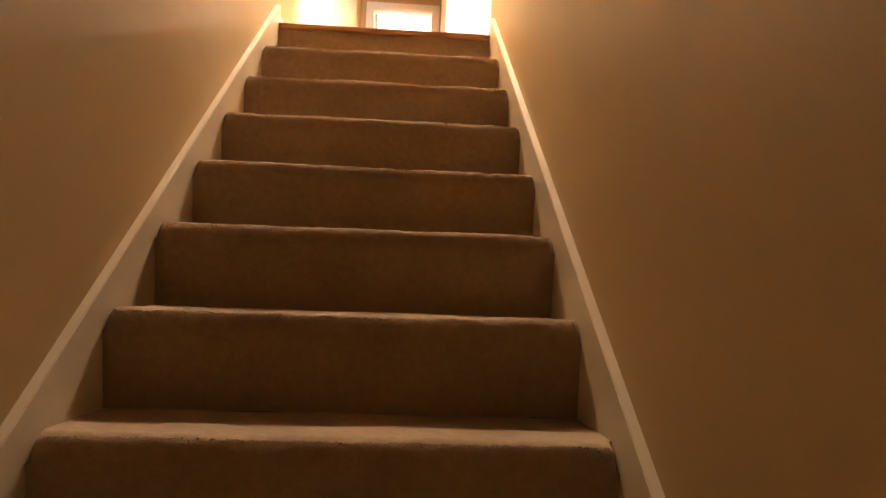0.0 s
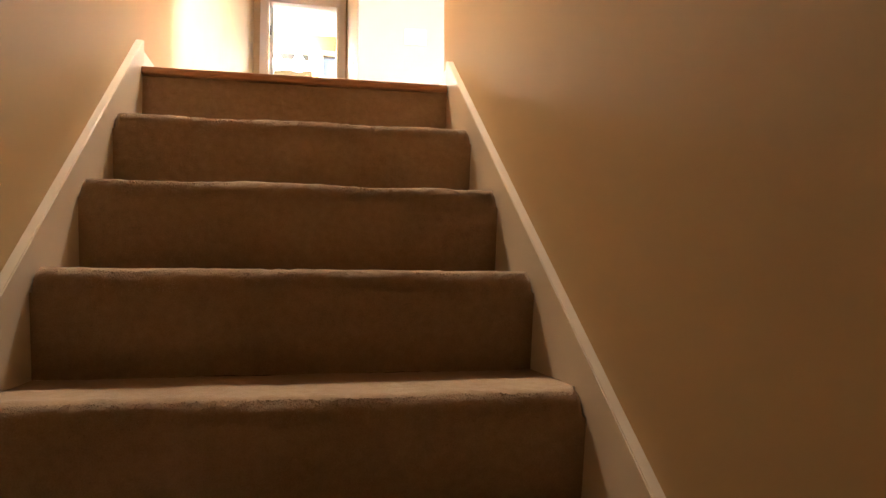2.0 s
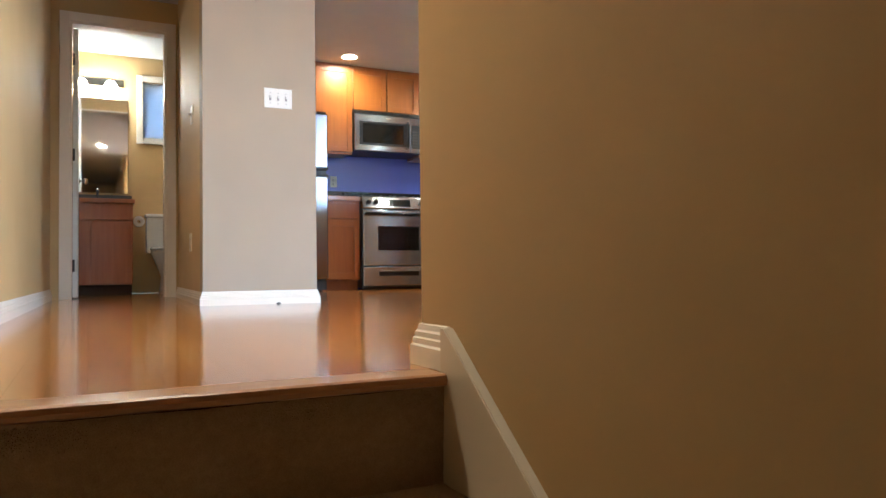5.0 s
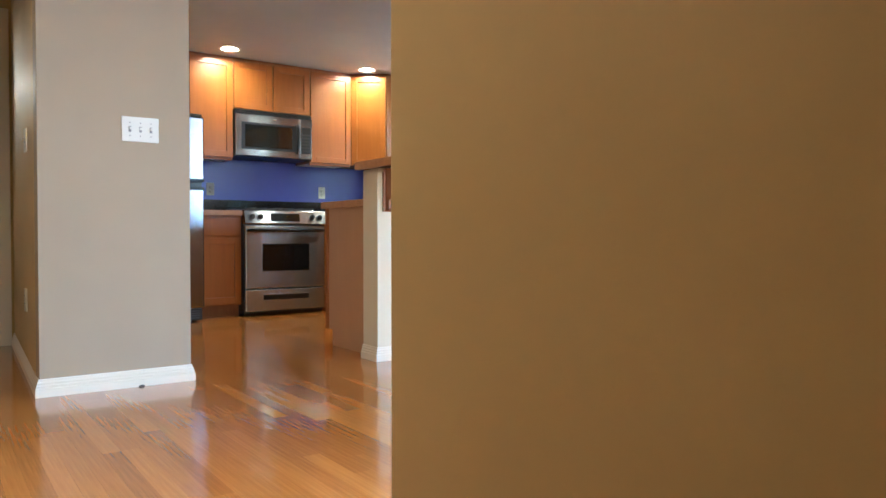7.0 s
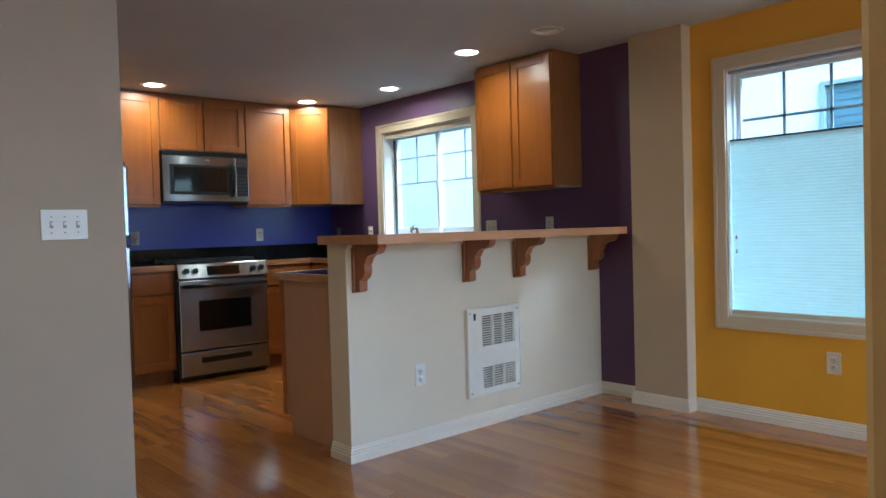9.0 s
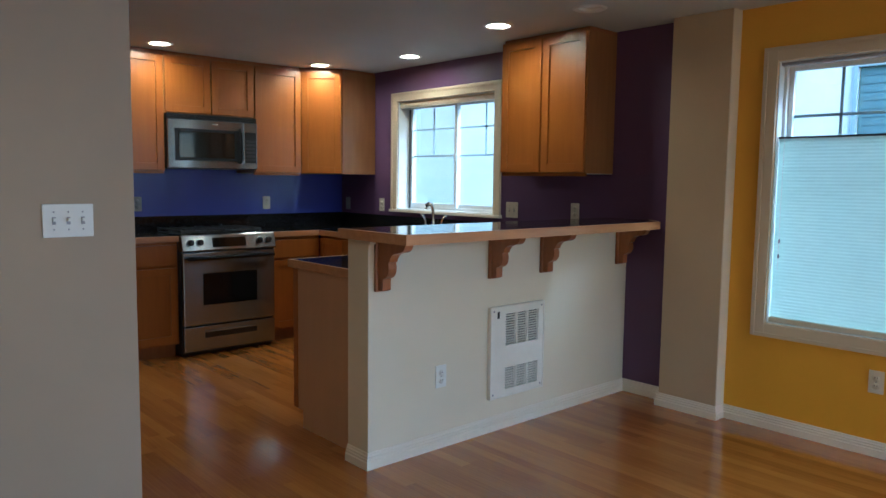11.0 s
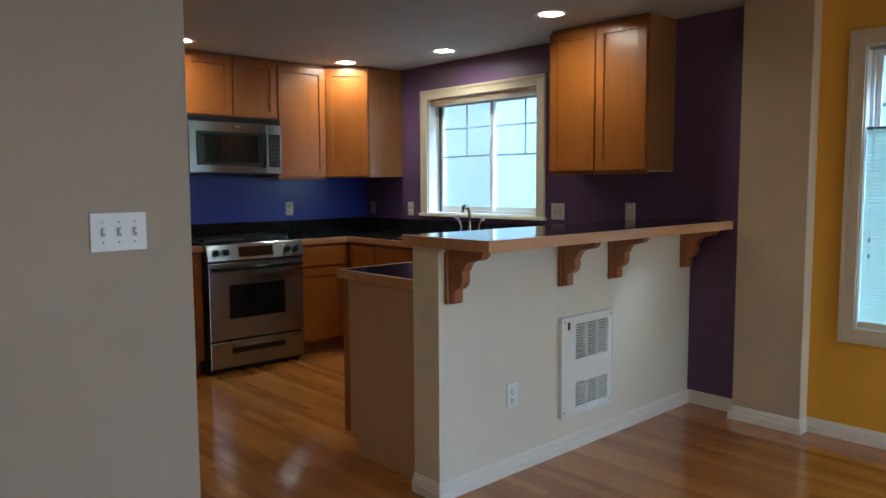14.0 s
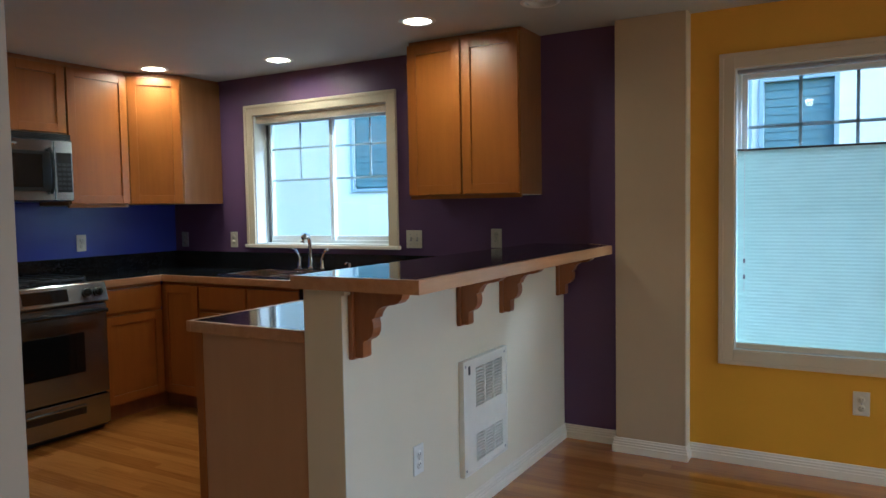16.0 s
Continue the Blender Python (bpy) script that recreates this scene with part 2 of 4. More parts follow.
def add_prism(bm, pts, to3, a, b):
    """A closed outline of 2D points, drawn out from a to b; to3(u, v, w) gives the place."""
    lo = [bm.verts.new(to3(u, v, a)) for u, v in pts]
    hi = [bm.verts.new(to3(u, v, b)) for u, v in pts]
    n = len(pts)
    bm.faces.new(lo)
    bm.faces.new(list(reversed(hi)))
    for i in range(n):
        bm.faces.new((lo[(i + 1) % n], lo[i], hi[i], hi[(i + 1) % n]))
    bmesh.ops.recalc_face_normals(bm, faces=bm.faces[:])
    return bm


def add_tube(bm, pts, r, seg=10, cap=True):
    pts = [Vector(p) for p in pts]
    rings = []
    for i, p in enumerate(pts):
        d = (pts[min(i + 1, len(pts) - 1)] - pts[max(i - 1, 0)]).normalized()
        up = Vector((0, 0, 1)) if abs(d.z) < 0.95 else Vector((1, 0, 0))
        s = d.cross(up).normalized()
        u = s.cross(d)
        rr = r[i] if isinstance(r, (list, tuple)) else r
        rings.append([bm.verts.new(p + (s * math.cos(a) + u * math.sin(a)) * rr) for a in (2 * math.pi * k / seg for k in range(seg))])
    for a, b in zip(rings, rings[1:]):
        for k in range(seg):
            f = bm.faces.new((a[k], a[(k + 1) % seg], b[(k + 1) % seg], b[k]))
            f.smooth = True
    if cap:
        bm.faces.new(list(reversed(rings[0])))
        bm.faces.new(rings[-1])
    bmesh.ops.recalc_face_normals(bm, faces=bm.faces[:])
    return bm


def add_lathe(bm, prof, m=Matrix(), seg=24):
    """Profile of (radius, height) turned about the z axis of m."""
    rings = []
    for r, z in prof:
        if r < 1e-5:
            rings.append([bm.verts.new(m @ Vector((0, 0, z)))])
        else:
            rings.append([bm.verts.new(m @ Vector((r * math.cos(a), r * math.sin(a), z))) for a in (2 * math.pi * k / seg for k in range(seg))])
    for a, b in zip(rings, rings[1:]):
        for k in range(seg):
            k2 = (k + 1) % seg
            if len(a) == 1:
                f = bm.faces.new((a[0], b[k2], b[k]))
            elif len(b) == 1:
                f = bm.faces.new((a[k], a[k2], b[0]))
            else:
                f = bm.faces.new((a[k], a[k2], b[k2], b[k]))
            f.smooth = True
    bmesh.ops.recalc_face_normals(bm, faces=bm.faces[:])
    return bm


def as_mesh(name, bm, material):
    me = bpy.data.meshes.new(name)
    bm.to_mesh(me)
    bm.free()
    me.materials.append(material)
    return me


def part(name, bm, material, parent, label=""):
    ob = new(name, as_mesh(name, bm, material))
    ob.parent = parent
    if label:
        tagged(ob, label)
    return ob


def solid(name, bm, material, label="", category="", kind="structure", group=""):
    ob = new(name, as_mesh(name, bm, material))
    return tagged(ob, label, category, group, kind)


def thing(name, m, label, category, group="", kind=""):
    ob = new(name)
    ob.matrix_basis = m
    ob.empty_display_size = 0.1
    return tagged(ob, label, category, group, kind)


def wall_with_hole(fixed, lo, hi, u0, u1, z0, z1, holes):
    """A wall slab; fixed: 'x' or 'y' is its thickness axis from lo to hi; it runs along the other from u0 to u1; holes: (u0, u1, z0, z1)."""
    bm = bmesh.new()

    def slab(a, b, c, d):
        if b - a > 1e-4 and d - c > 1e-4:
            if fixed == 'x':
                add_box(bm, lo, hi, a, b, c, d)
            else:
                add_box(bm, a, b, lo, hi, c, d)
    at = u0
    for a, b, c, d in sorted(holes):
        slab(at, a, z0, z1)
        slab(a, b, z0, c)
        slab(a, b, d, z1)
        at = b
    slab(at, u1, z0, z1)
    return bm


BASE_PROFILE = [(0, 0), (0.017, 0), (0.017, 0.036), (0.013, 0.040), (0.013, 0.050), (0.0095, 0.053), (0.0095, 0.062), (0.006, 0.066), (0.004, 0.076), (0, 0.078)]


def molding(bm, p0, p1, nrm, prof, e0=0, e1=0, z=0.0):
    """A moulded strip along a wall from p0 to p1; nrm points into the room; e0, e1: 1 at an outer corner, -1 at an inner one."""
    p0, p1, nrm = Vector((*p0, 0)), Vector((*p1, 0)), Vector((*nrm, 0))
    d = (p1 - p0).normalized()
    a = [bm.verts.new(p0 + nrm * u - d * u * e0 + Vector((0, 0, z + v))) for u, v in prof]
    b = [bm.verts.new(p1 + nrm * u + d * u * e1 + Vector((0, 0, z + v))) for u, v in prof]
    n = len(prof)
    for i in range(n):
        bm.faces.new((a[i], b[i], b[(i + 1) % n], a[(i + 1) % n]))
    bm.faces.new(list(reversed(a)))
    bm.faces.new(b)
    bmesh.ops.recalc_face_normals(bm, faces=bm.faces[:])
    return bm


def baseboard(segs, label):
    bm = bmesh.new()
    for p0, p1, nrm, e0, e1 in segs:
        molding(bm, p0, p1, nrm, BASE_PROFILE, e0, e1)
    return solid("baseboard", bm, M_TRIM, label, "baseboard")


# ---- large structure ----
CEIL = 2.29
LX = -0.918          # stairwell wall
RY = 0.314           # end of the wall beside the stairs
WX = 3.665            # purple window wall
YX = 3.65            # yellow wall
KY = 6.36            # blue range wall
HW0, HW1 = 3.138, 3.30  # half wall
LOW = -2.50
SLAB = -0.02

SKEW = 0.026


def left_x(y):
    """The left edge of the carpet: the flight widens slightly towards its foot."""
    return -0.903 + SKEW * (min(y, 0.19) + 0.13)


HX0, HX1 = -0.826, 0.05   # the hall bends slightly to the right towards the bathroom
wall_left = solid("wall_west", add_prism(bmesh.new(), [(LX, 0.19), (HX0, 5.0), (HX0, 5.1), (LX, 5.1), (LX, 6.74), (LX - 0.12, 6.74), (LX - 0.12, 0.19)], lambda u, v, w: (u, v, w), LOW, CEIL), M_TAN, "tan painted wall running along the hall", "wall")
solid("wall_stair_left", add_prism(bmesh.new(), [(left_x(0.19) - 0.02, 0.19), (left_x(-4.2) - 0.02, -4.2), (-1.2, -4.2), (-1.2, 0.19)], lambda u, v, w: (u, v, w), LOW, CEIL), M_TAN, "tan painted wall running beside the carpeted stairs", "wall")
wall_right = solid("wall_stair", box(0.0, 0.12, -4.2, RY, LOW, CEIL, 0.004), M_TAN, "tan painted stairwell wall ending at the landing", "wall")
solid("wall_lower", box(-1.2, 0.12, -4.32, -4.2, LOW, CEIL), M_TAN, "plain tan wall closing the foot of the stairs", "wall")
solid("floor_lower", box(-1.05, 0.0, -4.2, -2.6, LOW - 0.1, -0.1925 * 12), M_CARPET, "brown carpeted floor at the foot of the stairs", "floor")
LAMPS = [(1.726, 5.785), (3.070, 5.800), (3.318, 4.918), (2.995, 3.668), (-0.37, 1.15)]
OFF_LAMP = (3.024, 3.003)


def ceiling_slab(x0, x1, y0, y1, holes, r):
    """A ceiling with square cut-outs of half width r for the lamp cans."""
    bm = bmesh.new()
    xs = sorted({x0, x1, *(h[0] + s * r for h in holes for s in (-1, 1))})
    ys = sorted({y0, y1, *(h[1] + s * r for h in holes for s in (-1, 1))})
    grid = {(x, y): bm.verts.new((x, y, CEIL)) for x in xs for y in ys}
    for xa, xb in zip(xs, xs[1:]):
        for ya, yb in zip(ys, ys[1:]):
            cx, cy = (xa + xb) / 2, (ya + yb) / 2
            if any(abs(cx - hx) < r and abs(cy - hy) < r for hx, hy in holes):
                continue
            bm.faces.new((grid[xa, ya], grid[xa, yb], grid[xb, yb], grid[xb, ya]))
    add_box(bm, x0, x1, y0, y1, CEIL + 0.13, CEIL + 0.25)
    for u0, u1, v0, v1 in ((x0, x0 + 0.05, y0, y1), (x1 - 0.05, x1, y0, y1), (x0 + 0.05, x1 - 0.05, y0, y0 + 0.05), (x0 + 0.05, x1 - 0.05, y1 - 0.05, y1)):
        add_box(bm, u0, u1, v0, v1, CEIL + 0.001, CEIL + 0.13)
    return bm


solid("ceiling", ceiling_slab(-1.2, WX + 0.15, -4.32, 6.74, LAMPS + [OFF_LAMP], 0.062), M_CEIL, "matt off-white ceiling with recessed lamps", "ceiling")
# switch wall and the closet behind it
SX0, SX1, SY = -0.01, 0.635, 3.21
solid("wall_switch", box(SX0, SX1, SY, SY + 0.11, 0, CEIL, 0.003), M_TAN_DAYLIT, "tan wall end, coloured greyer for daylight, carrying a triple light switch", "wall")
solid("wall_hall", add_prism(bmesh.new(), [(SX0, SY + 0.11), (HX1, 5.0), (HX1 + 0.1, 5.0), (SX0 + 0.1, SY + 0.11)], lambda u, v, w: (u, v, w), 0, CEIL), M_TAN, "tan painted side wall of the hall", "wall")
solid("wall_closet", box(SX1 - 0.1, SX1, SY + 0.11, KY + 0.26, 0, CEIL), M_TAN_DAYLIT, "tan wall beside the refrigerator, coloured greyer for daylight", "wall")
DX0, DX1, DZ, DY = -0.700, -0.033, 2.055, 5.0
solid("wall_bath", wall_with_hole('y', DY, DY + 0.1, HX0, SX1 - 0.1, 0, CEIL, [(DX0, DX1, 0, DZ)]), M_TAN, "tan wall with the open bathroom doorway", "wall")
BY = 6.62
BW = (-0.100, 0.30, 1.505, 2.055)
solid("wall_bath_back", wall_with_hole('y', BY, BY + 0.12, LX, SX1, 0, CEIL, [BW]), M_TAN, "tan bathroom wall behind the vanity with a small window", "wall")
# kitchen and dining walls
# EW: unseen opening, added only to let the east area lamp in
EW = (-2.5, -1.0, 0.585, 1.992)
KW = (4.325, 5.494, 1.086, 2.010)
YW = (1.15, 2.227, 0.583, 1.992)
solid("wall_range", box(SX1, WX + 0.15, KY, KY + 0.12, 0, CEIL), M_BLUE, "deep blue painted wall behind the range", "wall")
solid("wall_window", wall_with_hole('x', WX, WX + 0.19, 2.808, KY, 0, CEIL, [KW]), M_PURPLE, "dark purple painted wall around the kitchen window", "wall")
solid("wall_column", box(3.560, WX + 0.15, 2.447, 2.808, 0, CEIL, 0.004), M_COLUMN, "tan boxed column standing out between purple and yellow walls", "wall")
solid("wall_yellow", wall_with_hole('x', YX, YX + 0.15, -3.7, 2.447, 0, CEIL, [YW, EW]), M_YELLOW, "bright mustard yellow painted wall with a tall window", "wall")
SW = (0.7, 2.45, 0.5, 2.05)
solid("wall_south", wall_with_hole('y', -3.82, -3.7, 0.12, YX + 0.15, 0, CEIL, [SW]), M_CREAM, "cream wall closing the room, with a window opening", "wall")
solid("wall_half", box(1.632, WX, HW0, HW1, 0, 1.068, 0.003), M_CREAM, "cream painted half wall under the breakfast bar", "half wall")

south = bpy.data.lights.new("south_window_daylight", 'AREA')
south.shape, south.size, south.size_y = 'RECTANGLE', 1.7, 1.2
south.energy, south.color = SOUTH_POWER, (0.72, 0.86, 1.0)
new("south_window_daylight", south).matrix_world = pose(1.575, -4.02, 1.50, 50, 0, 180)

# added area lamp outside the unseen east opening, to brighten the room
east = bpy.data.lights.new("added_east_daylight", 'AREA')
east.shape, east.size, east.size_y = 'RECTANGLE', 1.4, 1.15
east.energy, east.color = EAST_POWER, (0.84, 0.92, 1.0)
new("added_east_daylight", east).matrix_world = pose(YX + 0.36, -1.75, 1.50, 50, 0, 90)

# baseboards
baseboard([((0.0, 0.19), (0.0, RY), (-1, 0), 0, 1), ((0.0, RY), (0.12, RY), (0, 1), 1, 1)], "cream fluted baseboard round the end of the stair wall")
baseboard([((HX1, DY), (SX0, SY), (-1, 0), -1, 1), ((SX0, SY), (SX1, SY), (0, -1), 1, 1), ((SX1, SY), (SX1, 5.6), (1, 0), 1, 0)], "white fluted baseboard round the switch wall")
baseboard([((LX, 0.19), (HX0, DY), (1, 0), 0, -1)], "white fluted baseboard along the hall wall")
baseboard([((1.632, HW1), (1.632, HW0), (-1, 0), 0, 1), ((1.632, HW0), (WX, HW0), (0, -1), 1, -1)], "white fluted baseboard along the half wall")
baseboard([((WX, HW0), (WX, 2.808), (-1, 0), -1, -1)], "cream fluted baseboard on the purple wall")
baseboard([((3.560, 2.808), (3.560, 2.447), (-1, 0), 1, 1), ((3.560, 2.447), (YX, 2.447), (0, -1), 1, -1), ((YX, 2.447), (YX, -3.7), (-1, 0), -1, -1)], "cream fluted baseboard round the column and yellow wall")
# cream slab where the column turns: light on its return face put into colour
solid("lit_return_column", box(3.5585, YX, 2.441, 2.4465, 0.078, CEIL), M_CREAM, "narrow return of the boxed column, coloured paler for the light on it", "trim")

# ---- stairs ----
RISE, RUN = 0.1925, 0.25
SK_L, SK_R = -0.905, -0.02


def nose_y(i):
    return 0.16 if i == 0 else -0.127 - RUN * (i - 1)


def step_profile(i, fine):
    """Side outline of one step as (y, z, on the nosing): tread, rounded nosing, riser; i counts down from the landing."""
    y1, zt = nose_y(i), -RISE * i
    back = (nose_y(i - 1) + 0.024) if i > 0 else 0.2
    rad = 0.037
    prof = []
    if i > 0:
        n = 26 if fine else 6
        for k in range(n):
            prof.append((back + (y1 + rad - back) * k / n, zt, 0))
        m = 9 if fine else 4
        for k in range(m + 1):
            a = math.pi * (0.5 + 0.5 * k / m)
            prof.append((y1 + rad + rad * math.cos(a), zt - rad + rad * math.sin(a), 1))
        top, yt = zt - rad, y1
    else:
        top, yt = -0.024, y1 + 0.018
        prof.append((yt, top, 0))
    n = 26 if fine else 5
    for k in range(1, n + 1):
        prof.append((yt + (y1 + 0.024 - yt) * k / n, top + (zt - RISE - top) * k / n, 0))
    return prof


def swell(x, y, z, i):
    return 0.0022 * noise.noise(Vector((x * 60, y * 60 + 9 * i, z * 60))) + 0.004 * noise.noise(Vector((x * 7, y * 9 + 5 * i, z * 9)))


def carpet_step(i, fine):
    """The carpet backing of one step, slightly uneven, its nosing ends tucked in."""
    prof = step_profile(i, fine)
    bm = bmesh.new()
    nx = 120 if fine else 20
    xl = left_x(nose_y(i))
    rows = []
    for j in range(nx + 1):
        x = xl + (SK_R - xl) * j / nx
        edge = min(x - xl, SK_R - x)
        tuck = 0.0
        if edge < 0.016:
            tuck = 0.016 - math.sqrt(max(0, 0.016 ** 2 - (0.016 - edge) ** 2))
        row = []
        for y, z, nosing in prof:
            d = swell(x, y, z, i) if fine else 0.0
            if nosing:
                row.append(bm.verts.new((x, y + tuck - d * 0.8, z + d - tuck * 0.35)))
            else:
                row.append(bm.verts.new((x, y - d * 0.7, z + d * 0.7)))
        rows.append(row)
    for a, b in zip(rows, rows[1:]):
        for k in range(len(prof) - 1):
            f = bm.faces.new((a[k], a[k + 1], b[k + 1], b[k]))
            f.smooth = True
    return bm


def carpet_pile(i, pitch=0.0030, tall=0.0018):
    """Short leaning tufts over the nosing of one step: three-sided spikes on a jittered grid."""
    gen = np.random.default_rng(40 + i)
    prof = np.array([p[:2] for p in step_profile(i, True)])
    seg = np.linalg.norm(np.diff(prof, axis=0), axis=1)
    run = np.concatenate(([0], np.cumsum(seg)))
    ns, nx = int(run[-1] / pitch), int(0.87 / pitch)
    s = np.repeat(np.arange(ns) + 0.5, nx) * pitch + gen.uniform(-0.45, 0.45, ns * nx) * pitch
    s = np.clip(s, 0.001, run[-1] - 0.001)
    xl = left_x(nose_y(i)) + 0.012
    x = xl + (np.tile(np.arange(nx) + 0.5, ns) / nx) * (SK_R - 0.012 - xl) + gen.uniform(-0.45, 0.45, ns * nx) * pitch
    low = prof[:, 1].max() - np.interp(s, run, prof[:, 1])
    keep = (low > 0.004) & (low < 0.046 * gen.uniform(0.6, 1.0, len(s)))
    s, x = s[keep], x[keep]
    y, z = np.interp(s, run, prof[:, 0]), np.interp(s, run, prof[:, 1])
    ty = np.interp(s + 0.002, run, prof[:, 0]) - np.interp(s - 0.002, run, prof[:, 0])
    tz = np.interp(s + 0.002, run, prof[:, 1]) - np.interp(s - 0.002, run, prof[:, 1])
    ln = np.hypot(ty, tz) + 1e-9
    ty, tz = ty / ln, tz / ln
    ny, nz = tz, -ty
    lift = np.array([swell(a, b, c, i) for a, b, c in zip(x[::4], y[::4], z[::4])]).repeat(4)[:len(x)]
    lift = np.pad(lift, (0, len(x) - len(lift)))
    base = np.stack((x, y + ny * lift, z + nz * lift), 1)
    nrm = np.stack((0 * x, ny, nz), 1)
    tan = np.stack((0 * x, ty, tz), 1)
    side = np.stack((np.ones_like(x), 0 * x, 0 * x), 1)
    h = tall * gen.uniform(0.6, 1.25, len(x))[:, None]
    tip = base + nrm * h + tan * (gen.normal(0.0010, 0.0009, len(x))[:, None]) + side * (gen.normal(0, 0.0009, len(x))[:, None])
    rad = 0.0023
    turn = gen.uniform(0, 6.283, len(x))
    corners = [base - nrm * 0.002 + (side * np.cos(turn + k * 2.094)[:, None] + tan * np.sin(turn + k * 2.094)[:, None]) * rad for k in range(3)]
    verts = np.stack((*corners, tip), 1).reshape(-1, 3)
    o = np.arange(len(x)) * 4
    faces = np.concatenate((np.stack((o, o + 1, o + 3), 1), np.stack((o + 1, o + 2, o + 3), 1), np.stack((o + 2, o, o + 3), 1)))
    me = bpy.data.meshes.new("carpet_pile")
    me.from_pydata(verts.tolist(), [], faces.tolist())
    me.materials.append(M_CARPET)
    return me


stairs = thing("staircase", pose(0, 0, 0), "straight flight of stairs covered in brown pile carpet", "staircase", kind="structure")
for i in range(0, 12):
    step = part("carpeted_step" if i else "top_riser", carpet_step(i, i < 9), M_CARPET, stairs, "brown cut-pile carpet" if i == 0 else "")
    if i < 9:
        pile = new("carpet_pile", carpet_pile(i))
        pile.parent = step
        tagged(pile, kind="stuff")
bm = bmesh.new()
add_prism(bm, [(nose_y(12), LOW), (nose_y(12), -RISE * 12), (nose_y(1) + 0.06, -RISE - 0.03), (0.19, -0.06), (0.19, LOW)], lambda u, v, w: (w, u, v), SK_L + 0.002, SK_R - 0.002)
bmesh.ops.translate(bm, verts=bm.verts[:], vec=(0, 0.06, -0.22))
part("stair_carriage", bm, M_SUB, stairs)


def stringer(left, up):
    """Skirting board beside the steps, its flat top following the slope and levelling off at the landing."""
    k = RISE / RUN
    yb = nose_y(12) - 0.1
    pts = [(0.19, -0.30), (0.19, 0.076), (0.175, 0.076), (yb, 0.078 - (0.142 + up - yb) * k), (yb, LOW)]
    bm = bmesh.new()
    if left:
        add_prism(bm, pts, lambda u, v, w: (left_x(u) + w, u, v), -0.02, 0.0)
    else:
        add_prism(bm, pts, lambda u, v, w: (w, u, v), SK_R, 0.0)
    bmesh.ops.bevel(bm, geom=[e for e in bm.edges if abs(e.verts[0].co.y - e.verts[1].co.y) > 0.5 and min(v.co.z for v in e.verts) > LOW + 0.05], offset=0.002, segments=2, affect='EDGES')
    part("stringer", bm, M_STRINGER, stairs, "cream painted skirting board")


stringer(False, -0.030)
stringer(True, 0.004)
# landing nosing board
bm = bmesh.new()
add_prism(bm, [(0.245, -0.022), (0.245, 0.0), (0.170, 0.0), (0.163, -0.003), (0.160, -0.011), (0.163, -0.019), (0.170, -0.022)], lambda u, v, w: (w, u, v), SK_L + 0.001, SK_R - 0.001)
part("landing_nosing", bm, M_EDGE, stairs, "varnished wooden nosing board at the landing")

# ---- windows ----


def ring_yz(bm, y0, y1, z0, z1, w, x0, x1, bev=0.0):
    """A rectangular frame standing in the y-z plane, w wide, from x0 to x1 deep, with butted members."""
    add_box(bm, x0, x1, y0, y0 + w, z0, z1, bev)
    add_box(bm, x0, x1, y1 - w, y1, z0, z1, bev)
    add_box(bm, x0, x1, y0 + w, y1 - w, z0, z0 + w, bev)
    add_box(bm, x0, x1, y0 + w, y1 - w, z1 - w, z1, bev)
    return bm


def casing(win, x, y0, y1, z0, z1, w, sill):
    """Moulded casing on the room side of an opening y0..y1, z0..z1."""
    bm = bmesh.new()
    low = z0 if sill else z0 - w
    for a, b, c, d in ((y0 - w, y0, low, z1 + w), (y1, y1 + w, low, z1 + w), (y0, y1, z1, z1 + w)):
        add_box(bm, x - 0.016, x, a, b, c, d, 0.004)
    add_box(bm, x - 0.024, x - 0.016, y0 - w, y1 + w, z1 + w - 0.022, z1 + w, 0.003)
    add_box(bm, x - 0.024, x - 0.016, y0 - w, y0 - w + 0.022, low, z1 + w - 0.022, 0.003)
    add_box(bm, x - 0.024, x - 0.016, y1 + w - 0.022, y1 + w, low, z1 + w - 0.022, 0.003)
    if not sill:
        add_box(bm, x - 0.016, x, y0, y1, z0 - w, z0, 0.004)
        add_box(bm, x - 0.024, x - 0.016, y0 - w + 0.022, y1 + w - 0.022, z0 - w, z0 - w + 0.022, 0.003)
    part("casing", bm, M_CASING, win, "cream painted moulded casing")
    if sill:
        part("window_sill", box(x - 0.035, x + 0.10, y0 - w - 0.012, y1 + w + 0.012, z0 - 0.024, z0, 0.005), M_TRIM, win, "cream painted sill")


def pane(win, x, y0, y1, z0, z1):
    ob = part("pane", box(x - 0.002, x + 0.002, y0, y1, z0, z1), M_GLASS, win)
    ob.visible_shadow = False
    return ob


